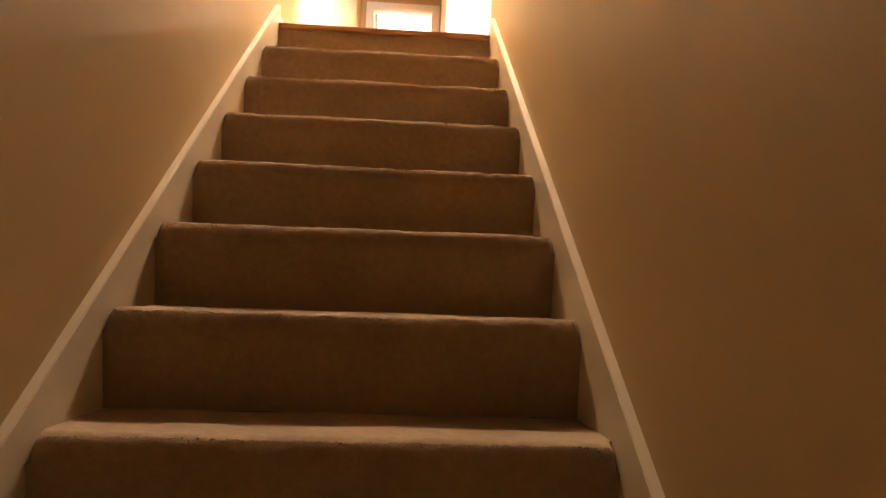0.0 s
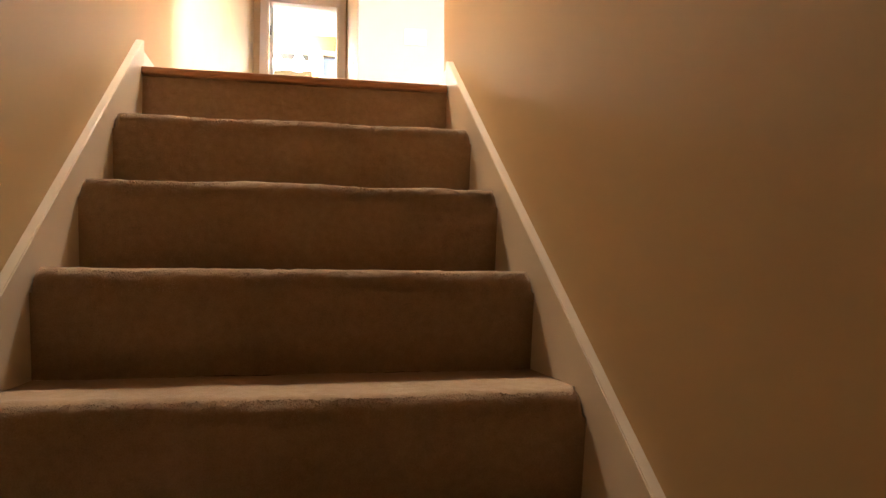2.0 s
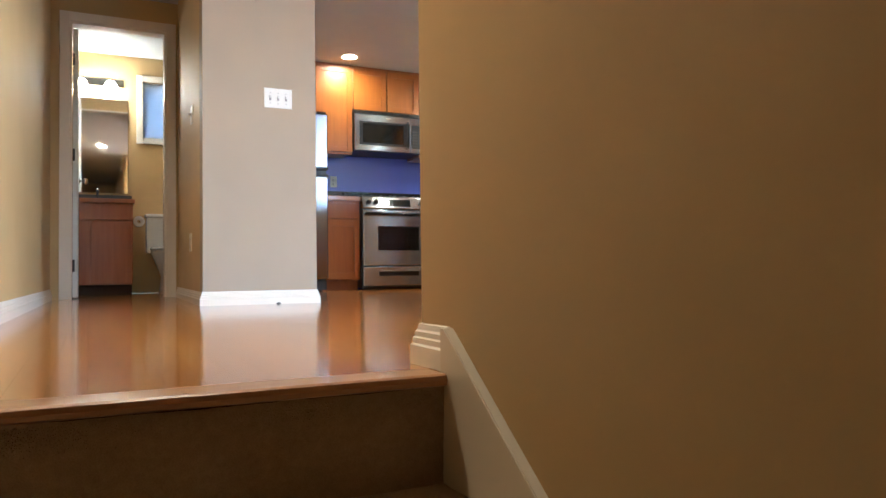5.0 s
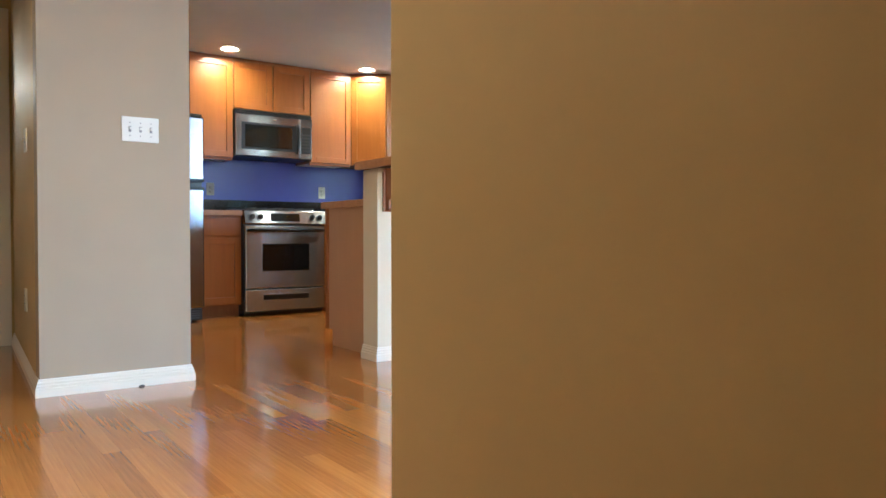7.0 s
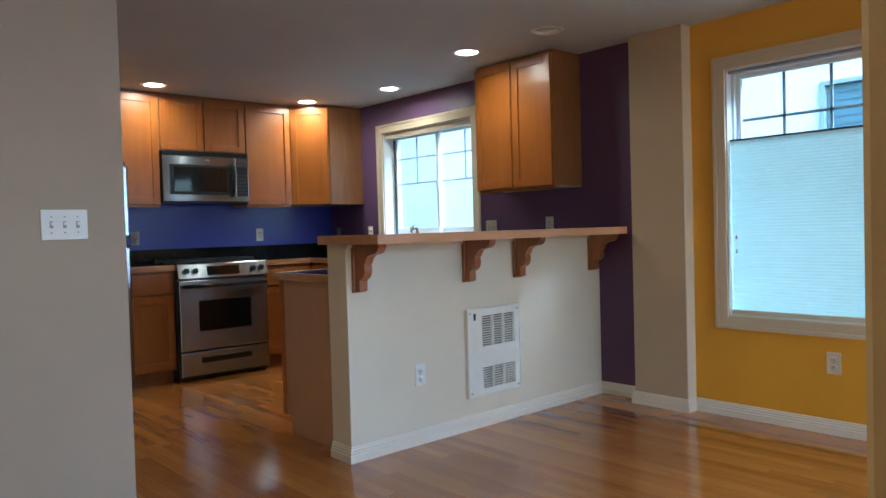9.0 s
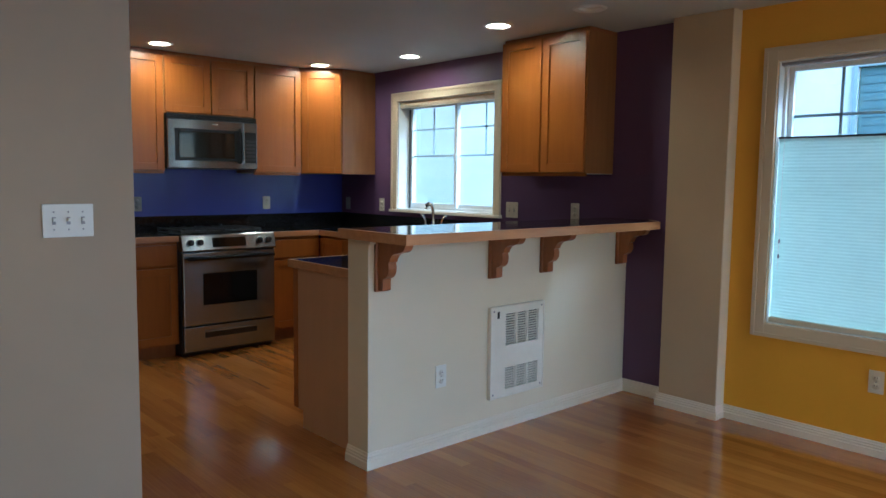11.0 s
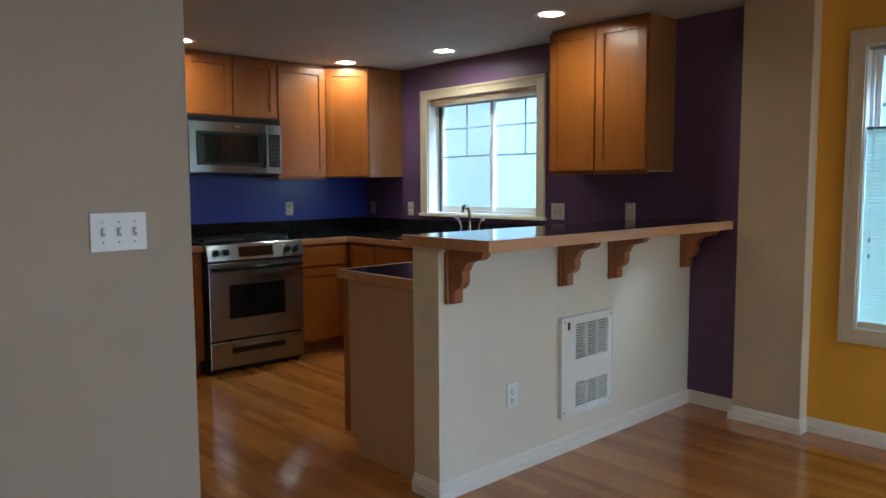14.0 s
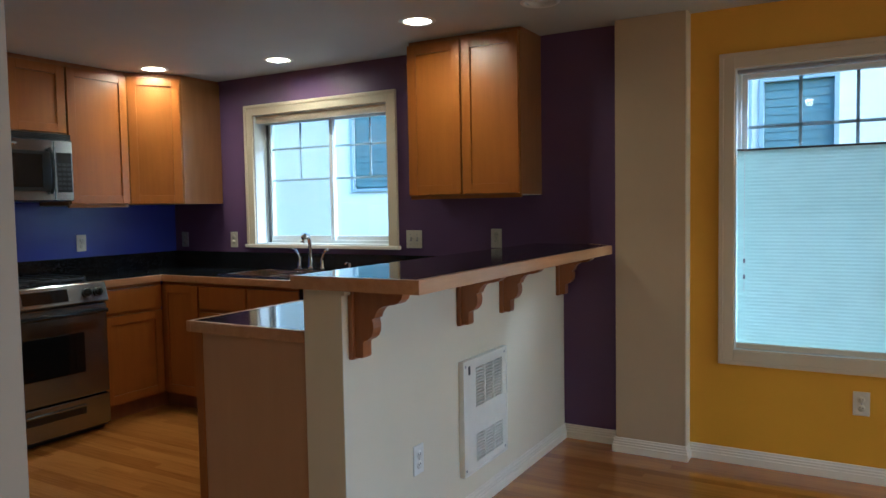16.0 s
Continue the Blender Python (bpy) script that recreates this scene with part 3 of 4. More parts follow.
kw = thing("window_1", pose(0, 0, 0), "white sliding kitchen window with grilles above the sink", "window", kind="structure")
y0, y1, z0, z1 = KW
casing(kw, WX, y0, y1, z0, z1, 0.075, True)
part("window_frame", ring_yz(bmesh.new(), y0, y1, z0, z1, 0.028, WX + 0.112, WX + 0.188, 0.002), M_VINYL, kw)
bm = bmesh.new()
ring_yz(bm, y0, y1, z0, z1, 0.006, WX + 0.002, WX + 0.112)
part("jamb_liner", bm, M_VINYL, kw, "white reveal")
ym = 4.885
for a, b, dx in ((ym - 0.02, y1 - 0.028, 0.124), (y0 + 0.028, ym + 0.02, 0.154)):
    x = WX + dx
    sash = part("sash", ring_yz(bmesh.new(), a, b, z0 + 0.028, z1 - 0.028, 0.03, x - 0.012, x + 0.014, 0.002), M_VINYL, kw)
    pane(sash, x, a + 0.028, b - 0.028, z0 + 0.056, z1 - 0.056)
    for zz in (1.771, 1.545):
        part("grille_bar", box(x + 0.003, x + 0.010, a + 0.03, b - 0.03, zz - 0.007, zz + 0.007), M_GRILLE, sash)
    mid = (a + b) / 2 if dx < 0.14 else 4.575
    part("grille_bar", box(x + 0.003, x + 0.010, mid - 0.007, mid + 0.007, 1.552, z1 - 0.058), M_GRILLE, sash)
part("weatherstrip", box(WX + 0.103, WX + 0.1115, y1 - 0.040, y1 - 0.024, z0 + 0.008, z1 - 0.06), M_DARKGREY, kw, "dark weatherstrip")
net = part("insect_screen", box(WX + 0.173, WX + 0.175, ym, y1 - 0.03, z0 + 0.03, z1 - 0.03), M_SCREEN, kw, "grey insect screen")
part("latch", box(WX + 0.105, WX + 0.112, ym - 0.012, ym + 0.012, 1.50, 1.56, 0.002), M_VINYL, kw)
blind = thing("raised_blind", pose(0, 0, 0), "raised white mini blind stacked under the window head", "blind")
part("headrail", box(WX + 0.012, WX + 0.045, y0 + 0.010, y1 - 0.010, z1 - 0.022, z1 - 0.007, 0.003), M_CASING, blind)
for k in range(7):
    part("slat", box(WX + 0.012, WX + 0.042, y0 + 0.012, y1 - 0.012, z1 - 0.0262 - 0.0046 * k, z1 - 0.0236 - 0.0046 * k), M_CASING, blind)

yw = thing("window_2", pose(0, 0, 0), "tall white dining window with cream casing and grilles", "window", kind="structure")
y0, y1, z0, z1 = YW
casing(yw, YX, y0, y1, z0, z1, 0.072, False)
part("window_frame", ring_yz(bmesh.new(), y0, y1, z0, z1, 0.022, YX + 0.06, YX + 0.148, 0.002), M_VINYL, yw)
part("jamb_liner", ring_yz(bmesh.new(), y0, y1, z0, z1, 0.006, YX + 0.002, YX + 0.06), M_VINYL, yw, "white reveal")
x = YX + 0.10
sash = part("sash", ring_yz(bmesh.new(), y0 + 0.022, y1 - 0.022, z0 + 0.022, z1 - 0.022, 0.026, x - 0.014, x + 0.014, 0.002), M_VINYL, yw)
pane(sash, x, y0 + 0.046, y1 - 0.046, z0 + 0.046, z1 - 0.046)
for k in (1, 2, 3):
    yy = y1 - 0.042 - k * 0.245
    part("grille_bar", box(x + 0.003, x + 0.010, yy - 0.008, yy + 0.008, z0 + 0.046, z1 - 0.046), M_GRILLE, sash)
for zz in (1.705, 1.44):
    part("grille_bar", box(x + 0.003, x + 0.010, y0 + 0.046, y1 - 0.046, zz - 0.008, zz + 0.008), M_GRILLE, sash)

shade_th = thing("cellular_shade", pose(0, 0, 0), "pale pleated cellular shade lowered from the top of the window", "shade")
bm = bmesh.new()
n = 110
prev = None
for k in range(n + 1):
    zz = z0 + 0.03 + (1.585 - z0 - 0.03) * k / n
    xx = YX + 0.035 + (0.0008 if k % 2 else -0.0008)
    a, b = bm.verts.new((xx, y0 + 0.008, zz)), bm.verts.new((xx, y1 - 0.008, zz))
    if prev:
        bm.faces.new((prev[0], prev[1], b, a))
    prev = (a, b)
part("pleats", bm, M_SHADE, shade_th)
part("top_rail", box(YX + 0.022, YX + 0.048, y0 + 0.008, y1 - 0.008, 1.585, 1.594, 0.002), M_DARKGREY, shade_th, "thin dark rail")
part("bottom_rail", box(YX + 0.020, YX + 0.050, y0 + 0.008, y1 - 0.008, z0 + 0.008, z0 + 0.034, 0.002), M_IVORY, shade_th, "ivory bottom rail")
# grey puts the shadow line under the head casing into the rail's colour
part("headrail", box(YX + 0.015, YX + 0.055, y0 + 0.008, y1 - 0.008, z1 - 0.024, z1 - 0.008, 0.002), M_GREYPL, shade_th, "headrail coloured grey for the shadow under the casing")
cord = part("cord", add_tube(bmesh.new(), [(YX + 0.014, y1 - 0.045, 1.59), (YX + 0.012, y1 - 0.044, 1.2), (YX + 0.013, y1 - 0.045, 0.88)], 0.0012, 6), M_WHITEPL, shade_th)
for zz in (0.955, 1.035):
    part("cord_knob", add_lathe(bmesh.new(), [(0, -0.012), (0.006, -0.009), (0.0045, 0.009), (0, 0.012)], pose(YX + 0.013, y1 - 0.045, zz), 10), M_GREYPL, cord)

bw = thing("window_3", pose(0, 0, 0), "small white bathroom window with a pale casing", "window", kind="structure")
a, b, c, d = BW
bm = bmesh.new()
for u0, u1, v0, v1 in ((a - 0.06, a, c - 0.06, d + 0.06), (b, b + 0.06, c - 0.06, d + 0.06), (a, b, d, d + 0.06), (a, b, c - 0.06, c)):
    add_box(bm, u0, u1, BY - 0.018, BY, v0, v1, 0.004)
part("casing", bm, M_TRIM, bw)
bm = bmesh.new()
for u0, u1, v0, v1 in ((a, a + 0.03, c, d), (b - 0.03, b, c, d), (a + 0.03, b - 0.03, d - 0.03, d), (a + 0.03, b - 0.03, c, c + 0.03)):
    add_box(bm, u0, u1, BY + 0.05, BY + 0.09, v0, v1, 0.002)
part("window_frame", bm, M_VINYL, bw)
ob = part("pane", box(a + 0.03, b - 0.03, BY + 0.068, BY + 0.072, c + 0.03, d - 0.03), M_GLASS, bw)
ob.visible_shadow = False
solid("obscure_blind", box(a + 0.004, b - 0.004, BY + 0.03, BY + 0.034, c + 0.004, d - 0.004), M_BATHSHADE, "pale closed shade in the small bathroom window", "shade", kind="thing")

# ---- outside ----
bm = bmesh.new()
vs = [bm.verts.new((sx * 400, sy * 400, -2.75)) for sx, sy in ((-1, -1), (1, -1), (1, 1), (-1, 1))]
bm.faces.new(vs)
solid("ground", bm, M_GROUND, "grassy ground between the houses", "ground")
NX = 8.0
house = thing("neighbour_house", pose(NX, 5, -2.75), "white painted neighbouring house with slate-blue blinds in its windows", "house")
N_WINDOWS = [(1.92, 2.57, 1.25, 2.56), (2.72, 3.31, 1.25, 2.56), (7.15, 7.85, 1.60, 2.72), (-1.6, -0.6, 1.25, 2.56)]
holes = [(a - 5, b - 5, c + 2.75, d + 2.75) for a, b, c, d in N_WINDOWS]
part("wall", wall_with_hole('x', 0.0, 0.2, -12, 9, 0, 7.2, holes), M_SIDING, house)
part("roof", add_prism(bmesh.new(), [(-0.5, 7.1), (4.5, 9.6), (9.5, 7.1), (9.5, 6.95), (4.5, 9.4), (-0.5, 6.95)], lambda u, v, w: (u, w, v), -12.5, 9.5), M_ROOF, house)
part("rear_wall", box(8.8, 9.0, -12, 9, 0, 7.0), M_SIDING, house)
for a, b, c, d in holes:
    w = part("window", ring_yz(bmesh.new(), a - 0.04, b + 0.04, c - 0.04, d + 0.04, 0.045, -0.035, 0.02, 0.004), M_GRILLE, house)
    p = part("pane", box(0.05, 0.056, a, b, c, d), M_SLATE, w)
    k = c + 0.03
    while k < d - 0.02:
        part("blind_slat", add_prism(bmesh.new(), [(0.022, k), (0.030, k + 0.083), (0.034, k + 0.083), (0.026, k)], lambda u, v, q: (u, q, v), a + 0.006, b - 0.006), M_SLATE, w)
        k += 0.085

# ---- bathroom door ----
bm = bmesh.new()
CW = 0.068
for u0, u1, v0, v1 in ((DX0 - CW, DX0, 0, DZ + CW), (DX1, DX1 + CW, 0, DZ + CW), (DX0, DX1, DZ, DZ + CW)):
    add_box(bm, u0, u1, DY - 0.018, DY, v0, v1, 0.004)
for u0, u1, v0, v1 in ((DX0, DX0 + 0.015, 0, DZ), (DX1 - 0.015, DX1, 0, DZ), (DX0 + 0.015, DX1 - 0.015, DZ - 0.015, DZ)):
    add_box(bm, u0, u1, DY - 0.004, DY + 0.104, v0, v1)
door = thing("door_1", pose(0, 0, 0), "white bathroom door standing open inwards on brass-grey hinges", "door", kind="structure")
part("door_frame", bm, M_TRIM, door, "cream painted door frame")
leaf = part("leaf", box(DX0 + 0.018, DX0 + 0.053, DY + 0.11, DY + 0.73, 0.012, DZ - 0.02, 0.003), M_VINYL, door, "white door leaf")
for zz in (0.25, 1.08, 1.80):
    part("hinge", add_tube(bmesh.new(), [(DX0 + 0.026, DY + 0.1, zz - 0.045), (DX0 + 0.026, DY + 0.1, zz + 0.045)], 0.008, 8), M_DARKGREY, door, "dark metal hinge")
knob = [(0, 0), (0.026, 0.0), (0.026, 0.006), (0.010, 0.010), (0.010, 0.03), (0.024, 0.04), (0.027, 0.052), (0.020, 0.064), (0, 0.068)]
part("knob", add_lathe(bmesh.new(), knob, pose(DX0 + 0.053, DY + 0.67, 0.95, 0, 90, 0), 16), M_CHROME, leaf)

# ---- cabinets ----


def shaker(parent, name, x0, x1, z0, z1, y, rail=0.055, t=0.02):
    """A framed door or drawer front facing -y, its face at y, with a recessed panel."""
    d = part(name, box(x0 + rail - 0.004, x1 - rail + 0.004, y + 0.012, y + t - 0.003, z0 + rail - 0.004, z1 - rail + 0.004), M_CAB, parent)
    for a, b in ((x0, x0 + rail), (x1 - rail, x1)):
        part("stile", box(a, b, y, y + t, z0, z1, 0.0022), M_CAB, d)
    for a, b in ((z0, z0 + rail), (z1 - rail, z1)):
        part("rail", box(x0 + rail, x1 - rail, y, y + t, a, b, 0.0022), M_CAB, d)
    return d


def slab_front(parent, name, x0, x1, z0, z1, y, t=0.02):
    return part(name, box(x0, x1, y, y + t, z0, z1, 0.004), M_CAB, parent)


def base_cabinet(m, w, label, depth=0.60, doors=1, drawers=1, blank=0.0):
    """Floor cabinet; its origin is the left foot of its face, the face looks to -y."""
    c = thing("base_cabinet", m, label, "cabinet", "kitchen base cabinets")
    bm = box(0, w, 0.02, depth, 0.10, 0.87)
    part("body", bm, M_CAB, c)
    part("toe_kick", box(0.002, w - 0.002, 0.085, 0.10, 0.0, 0.098), M_CORBEL, c, "dark recessed toe kick")
    g = 0.004
    a = blank
    n = max(doors, 1)
    ww = (w - a) / n
    for k in range(n):
        u0, u1 = a + k * ww + g + 0.004, a + (k + 1) * ww - g - 0.004
        if drawers:
            slab_front(c, "drawer_front", u0, u1, 0.695, 0.845, 0.0)
        if doors:
            shaker(c, "door", u0, u1, 0.115, 0.675 if drawers else 0.845, 0.0)
    return c


def wall_cabinet(m, w, z0, label, doors=1, depth=0.34, top=2.255):
    """Hung cabinet with a filler strip up to the ceiling, its shade put into the colour; face to -y at local y = 0."""
    c = thing("wall_cabinet", m, label, "cabinet", "kitchen wall cabinets")
    part("body", box(0, w, 0.02, depth, z0, CEIL - 0.026), M_SIDE, c)
    # darker bracket wood stands in for the shade above the doors
    part("filler", box(0, w, 0.032, depth, CEIL - 0.026, CEIL - 0.002), M_CORBEL, c, "filler strip under the ceiling, coloured dark for the shade there")
    part("underside", box(0.004, w - 0.004, 0.044, depth, z0 - 0.004, z0), M_IVORY, c, "pale melamine underside")
    part("underside_rail", box(0.004, w - 0.004, 0.024, 0.042, z0 - 0.018, z0), M_CAB, c)
    ww = w / doors
    for k in range(doors):
        shaker(c, "door", k * ww + 0.006, (k + 1) * ww - 0.006, z0 + 0.006, top, 0.0)
    return c


CF = 5.75
base_cabinet(pose(1.437, CF, 0), 0.374, "honey maple base cabinet with one drawer beside the range")
cab = base_cabinet(pose(2.574, CF, 0), 0.456, "honey maple base cabinet with one drawer in the corner")
part("toe_kick", box(0.454, 0.556, 0.085, 0.10, 0.0, 0.098), M_CORBEL, cab)
RF = 3.03
cab_corner = base_cabinet(pose(RF, CF + 0.02, 0, 0, 0, -90), 0.36, "honey maple corner base unit with a blank stile", 0.62, doors=1, drawers=0)
base_cabinet(pose(RF, CF - 0.34, 0, 0, 0, -90), 0.86, "honey maple sink cabinet with two false drawer fronts", 0.62, doors=2)
part("toe_kick", box(-0.065, 0.002, 0.085, 0.10, 0.0, 0.098), M_CORBEL, cab_corner)
dw = thing("dishwasher", pose(RF, CF - 1.20, 0, 0, 0, -90), "black built-in dishwasher under the worktop", "dishwasher")
part("body", box(0.002, 0.598, 0.03, 0.60, 0.10, 0.868), M_BLACK, dw)
part("door", box(0.004, 0.596, 0.0, 0.03, 0.12, 0.72, 0.004), M_BLACK, dw)
part("control_panel", box(0.004, 0.596, -0.004, 0.03, 0.725, 0.862, 0.006), M_BGLASS, dw)
part("toe_kick", box(0.004, 0.596, 0.07, 0.085, 0.0, 0.098), M_BLACK, dw)
pen = base_cabinet(pose(3.66, 3.90, 0, 0, 0, 180), 1.94, "honey maple peninsula cabinet behind the half wall", 0.595, doors=3)
end_panel = add_prism(bmesh.new(), [(HW1 + 0.002, 0.0), (3.82, 0.0), (3.82, 0.10), (3.905, 0.10), (3.905, 0.87), (HW1 + 0.002, 0.87)], lambda u, v, w: (w, u, v), 1.700, 1.7185)
ob = part("end_panel", end_panel, M_PANEL, pen, "flat maple veneer end panel")
ob.matrix_parent_inverse = pose(3.66, 3.90, 0, 0, 0, 180).inverted()
strip = part("end_stile", box(1.694, 1.7, 3.868, 3.907, 0.102, 0.87, 0.002), M_CAB, pen)
strip.matrix_parent_inverse = pose(3.66, 3.90, 0, 0, 0, 180).inverted()

UF = 6.02
wall_cabinet(pose(0.66, UF, 0), 0.788, 1.72, "honey maple cabinet above the refrigerator", 2)
wall_cabinet(pose(1.450, UF, 0), 0.388, 1.385, "tall honey maple wall cabinet lit by a lamp")
wall_cabinet(pose(1.840, UF, 0), 0.738, 1.828, "short double-door maple cabinet over the microwave", 2)
wall_cabinet(pose(2.580, UF, 0), 0.440, 1.385, "honey maple wall cabinet with a glossy door")
wall_cabinet(pose(3.355, 3.975, 0, 0, 0, -90), 0.71, 1.395, "double-door maple wall cabinet on the purple wall", 2, 0.322, top=2.262)
corner = thing("corner_wall_cabinet", pose(0, 0, 0), "diagonal maple corner wall cabinet under a lamp", "cabinet", "kitchen wall cabinets")
CA, CB = (3.022, 6.045), (3.312, 5.825)
foot = [(3.022, KY - 0.002), CA, CB, (WX - 0.002, CB[1]), (WX - 0.002, KY - 0.002)]
part("body", add_prism(bmesh.new(), foot, lambda u, v, w: (u, v, w), 1.385, CEIL - 0.026), M_SIDE, corner)
# filler again in dark wood, for the shade under the ceiling
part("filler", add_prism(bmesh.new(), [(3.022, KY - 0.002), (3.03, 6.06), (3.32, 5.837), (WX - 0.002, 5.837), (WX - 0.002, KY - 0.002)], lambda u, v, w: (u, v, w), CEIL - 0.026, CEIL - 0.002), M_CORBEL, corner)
ang = math.degrees(math.atan2(CB[1] - CA[1], CB[0] - CA[0]))
dw_ = math.hypot(CB[0] - CA[0], CB[1] - CA[1])
cd = shaker(corner, "door", 0.014, dw_ - 0.014, 1.391, 2.255, -0.021)
cd.matrix_basis = pose(CA[0], CA[1], 0, 0, 0, ang)

# ---- worktops ----
TOP0, TOP1 = 0.872, 0.910
wl = thing("worktop_left", pose(0, 0, 0), "short black laminate worktop with a wooden front edge", "worktop")
part("slab", box(1.437, 1.811, 5.752, KY - 0.002, TOP0, TOP1), M_BLACKTOP, wl)
part("front_edge", box(1.437, 1.811, 5.730, 5.752, TOP0 - 0.004, TOP1 + 0.001, 0.003), M_EDGE, wl, "varnished wooden edging")
wt = thing("worktop", pose(0, 0, 0), "black laminate worktop with wooden edging running round to the peninsula", "worktop")
SKX0, SKX1, SKY0, SKY1 = 3.14, 3.54, 4.53, 5.30
bm = bmesh.new()
for a, b, c, d in ((2.574, WX - 0.002, CF + 0.002, KY - 0.002), (3.032, SKX0, 3.905, CF + 0.002), (SKX1, WX - 0.002, 3.905, CF + 0.002), (SKX0, SKX1, 3.905, SKY0), (SKX0, SKX1, SKY1, CF + 0.002), (1.692, WX - 0.002, HW1 + 0.001, 3.905)):
    add_box(bm, a, b, c, d, TOP0, TOP1)
part("slab", bm, M_BLACKTOP, wt, "glossy black laminate")
for e in ((2.574, 3.010, 5.730, 5.752), (3.010, 3.032, 3.927, 5.752), (1.672, 3.032, 3.905, 3.927), (1.672, 1.692, HW1 + 0.001, 3.905)):
    part("front_edge", box(*e, TOP0 - 0.004, TOP1 + 0.001, 0.003), M_EDGE, wt, "varnished wooden edging")
bs = thing("backsplash", pose(0, 0, 0), "low black laminate backsplash along the worktops", "backsplash", kind="structure")
part("strip", box(1.437, WX - 0.002, KY - 0.022, KY - 0.001, TOP1, 1.027, 0.002), M_BLACKTOP, bs)
part("strip", box(WX - 0.022, WX - 0.001, HW1, KY - 0.023, TOP1, 1.027, 0.002), M_BLACKTOP, bs)

# breakfast bar
bar = thing("breakfast_bar", pose(0, 0, 0), "black topped breakfast bar with a thick wooden edge on brackets", "bar")
BZ0, BZ1 = 1.069, 1.112
bm = bmesh.new()
add_prism(bm, [(1.61, HW1 + 0.012), (1.61, 2.835), (3.52, 2.835), (WX - 0.002, 2.99), (WX - 0.002, HW1 + 0.012)], lambda u, v, w: (u, v, w), BZ0 + 0.004, BZ1)
part("top", bm, M_BLACKTOP, bar, "glossy black laminate top")
part("front_edge", add_prism(bmesh.new(), [(1.585, 2.81), (3.51, 2.81), (3.52, 2.835), (1.61, 2.835)], lambda u, v, w: (u, v, w), BZ0, BZ1 + 0.001), M_EDGE, bar, "thick varnished wooden edge")
part("side_edge", add_prism(bmesh.new(), [(1.585, 2.81), (1.61, 2.835), (1.61, HW1 + 0.012), (1.585, HW1 + 0.012)], lambda u, v, w: (u, v, w), BZ0, BZ1 + 0.001), M_EDGE, bar, "thick varnished wooden edge")
part("end_edge", add_prism(bmesh.new(), [(3.51, 2.81), (WX - 0.002, 2.972), (WX - 0.002, 2.99), (3.52, 2.835)], lambda u, v, w: (u, v, w), BZ0, BZ1 + 0.001), M_EDGE, bar, "thick varnished wooden edge")
part("cove_strip", box(1.63, WX - 0.01, HW0 - 0.014, HW0, 1.048, 1.069, 0.003), M_CREAM, bar)

CORBEL = [(0, 0), (0.268, 0), (0.266, -0.016), (0.258, -0.030), (0.243, -0.041), (0.222, -0.047), (0.196, -0.050), (0.170, -0.054), (0.149, -0.063), (0.134, -0.078), (0.126, -0.094), (0.114, -0.098), (0.119, -0.112), (0.120, -0.128), (0.116, -0.144), (0.106, -0.158), (0.090, -0.168), (0.070, -0.174), (0.066, -0.180), (0.066, -0.224), (0.060, -0.230), (0, -0.230)]
CORBEL = [(d * 0.79, z) for d, z in CORBEL]


def corbel(x, w=0.070):
    c = thing("corbel", pose(x, HW0, BZ0), "carved wooden scroll bracket under the breakfast bar", "bracket", "bar brackets")
    part("bracket", add_prism(bmesh.new(), CORBEL, lambda u, v, q: (q, -u, v - 0.001), 0.012, w - 0.012), M_CORBEL, c)
    part("back_plate", box(0, w, -0.020, -0.001, -0.238, -0.002, 0.004), M_CORBEL, c)
    return c


first_corbel = corbel(1.662)
for x in (2.400, 2.812, 3.535):
    copy_thing(first_corbel, pose(x, HW0, BZ0))

# ---- appliances ----
RX0, RX1, RYF = 1.815, 2.570, 5.70
rg = thing("gas_range", pose(RX0, RYF, 0), "stainless steel slide-in gas range with a dark oven window", "range")
RW = RX1 - RX0
part("body", box(0.002, RW - 0.002, 0.03, 0.64, 0.02, 0.905), M_DARKGREY, rg)
panel = part("control_panel", add_prism(bmesh.new(), [(-0.022, 0.795), (-0.026, 0.803), (0.002, 0.908), (0.012, 0.916), (0.06, 0.916), (0.06, 0.795)], lambda u, v, w: (w, u, v), 0.0, RW), M_STEEL, rg, "sloping stainless control panel")
tilt = math.degrees(math.atan2(0.028, 0.105))
part("display", box(-0.135, 0.135, -0.002, 0.004, -0.036, 0.036, 0.001), M_BGLASS, panel, "black glass display").matrix_basis = pose(RW / 2 - 0.01, -0.0125, 0.855, -tilt)
for k in range(5):
    part("button", box(-0.008, 0.008, -0.004, 0, -0.005, 0.005, 0.001), M_GREYPL, panel).matrix_basis = pose(RW / 2 - 0.10 + k * 0.045, -0.0135, 0.842, -tilt)
for x in (0.062, 0.135, RW - 0.135, RW - 0.062):
    kn = part("knob", add_lathe(bmesh.new(), [(0, 0), (0.025, 0), (0.024, 0.012), (0.019, 0.026), (0, 0.027)], Matrix(), 20), M_BLACK, panel, "black round knob")
    kn.matrix_basis = pose(x, -0.014, 0.856, 90 - tilt)
    part("grip", box(-0.004, 0.004, -0.018, 0.018, 0.02, 0.034, 0.002), M_BLACK, kn)
odoor = part("oven_door", box(0.006, RW - 0.006, -0.012, 0.03, 0.238, 0.785, 0.006), M_STEEL, rg, "brushed stainless oven door")
part("window", box(0.155, 0.595, -0.0145, -0.008, 0.385, 0.625, 0.002), M_BGLASS, odoor, "dark oven glass")
bm = add_tube(bmesh.new(), [(0.03, -0.052, 0.742), (RW - 0.03, -0.052, 0.742)], 0.013, 12)
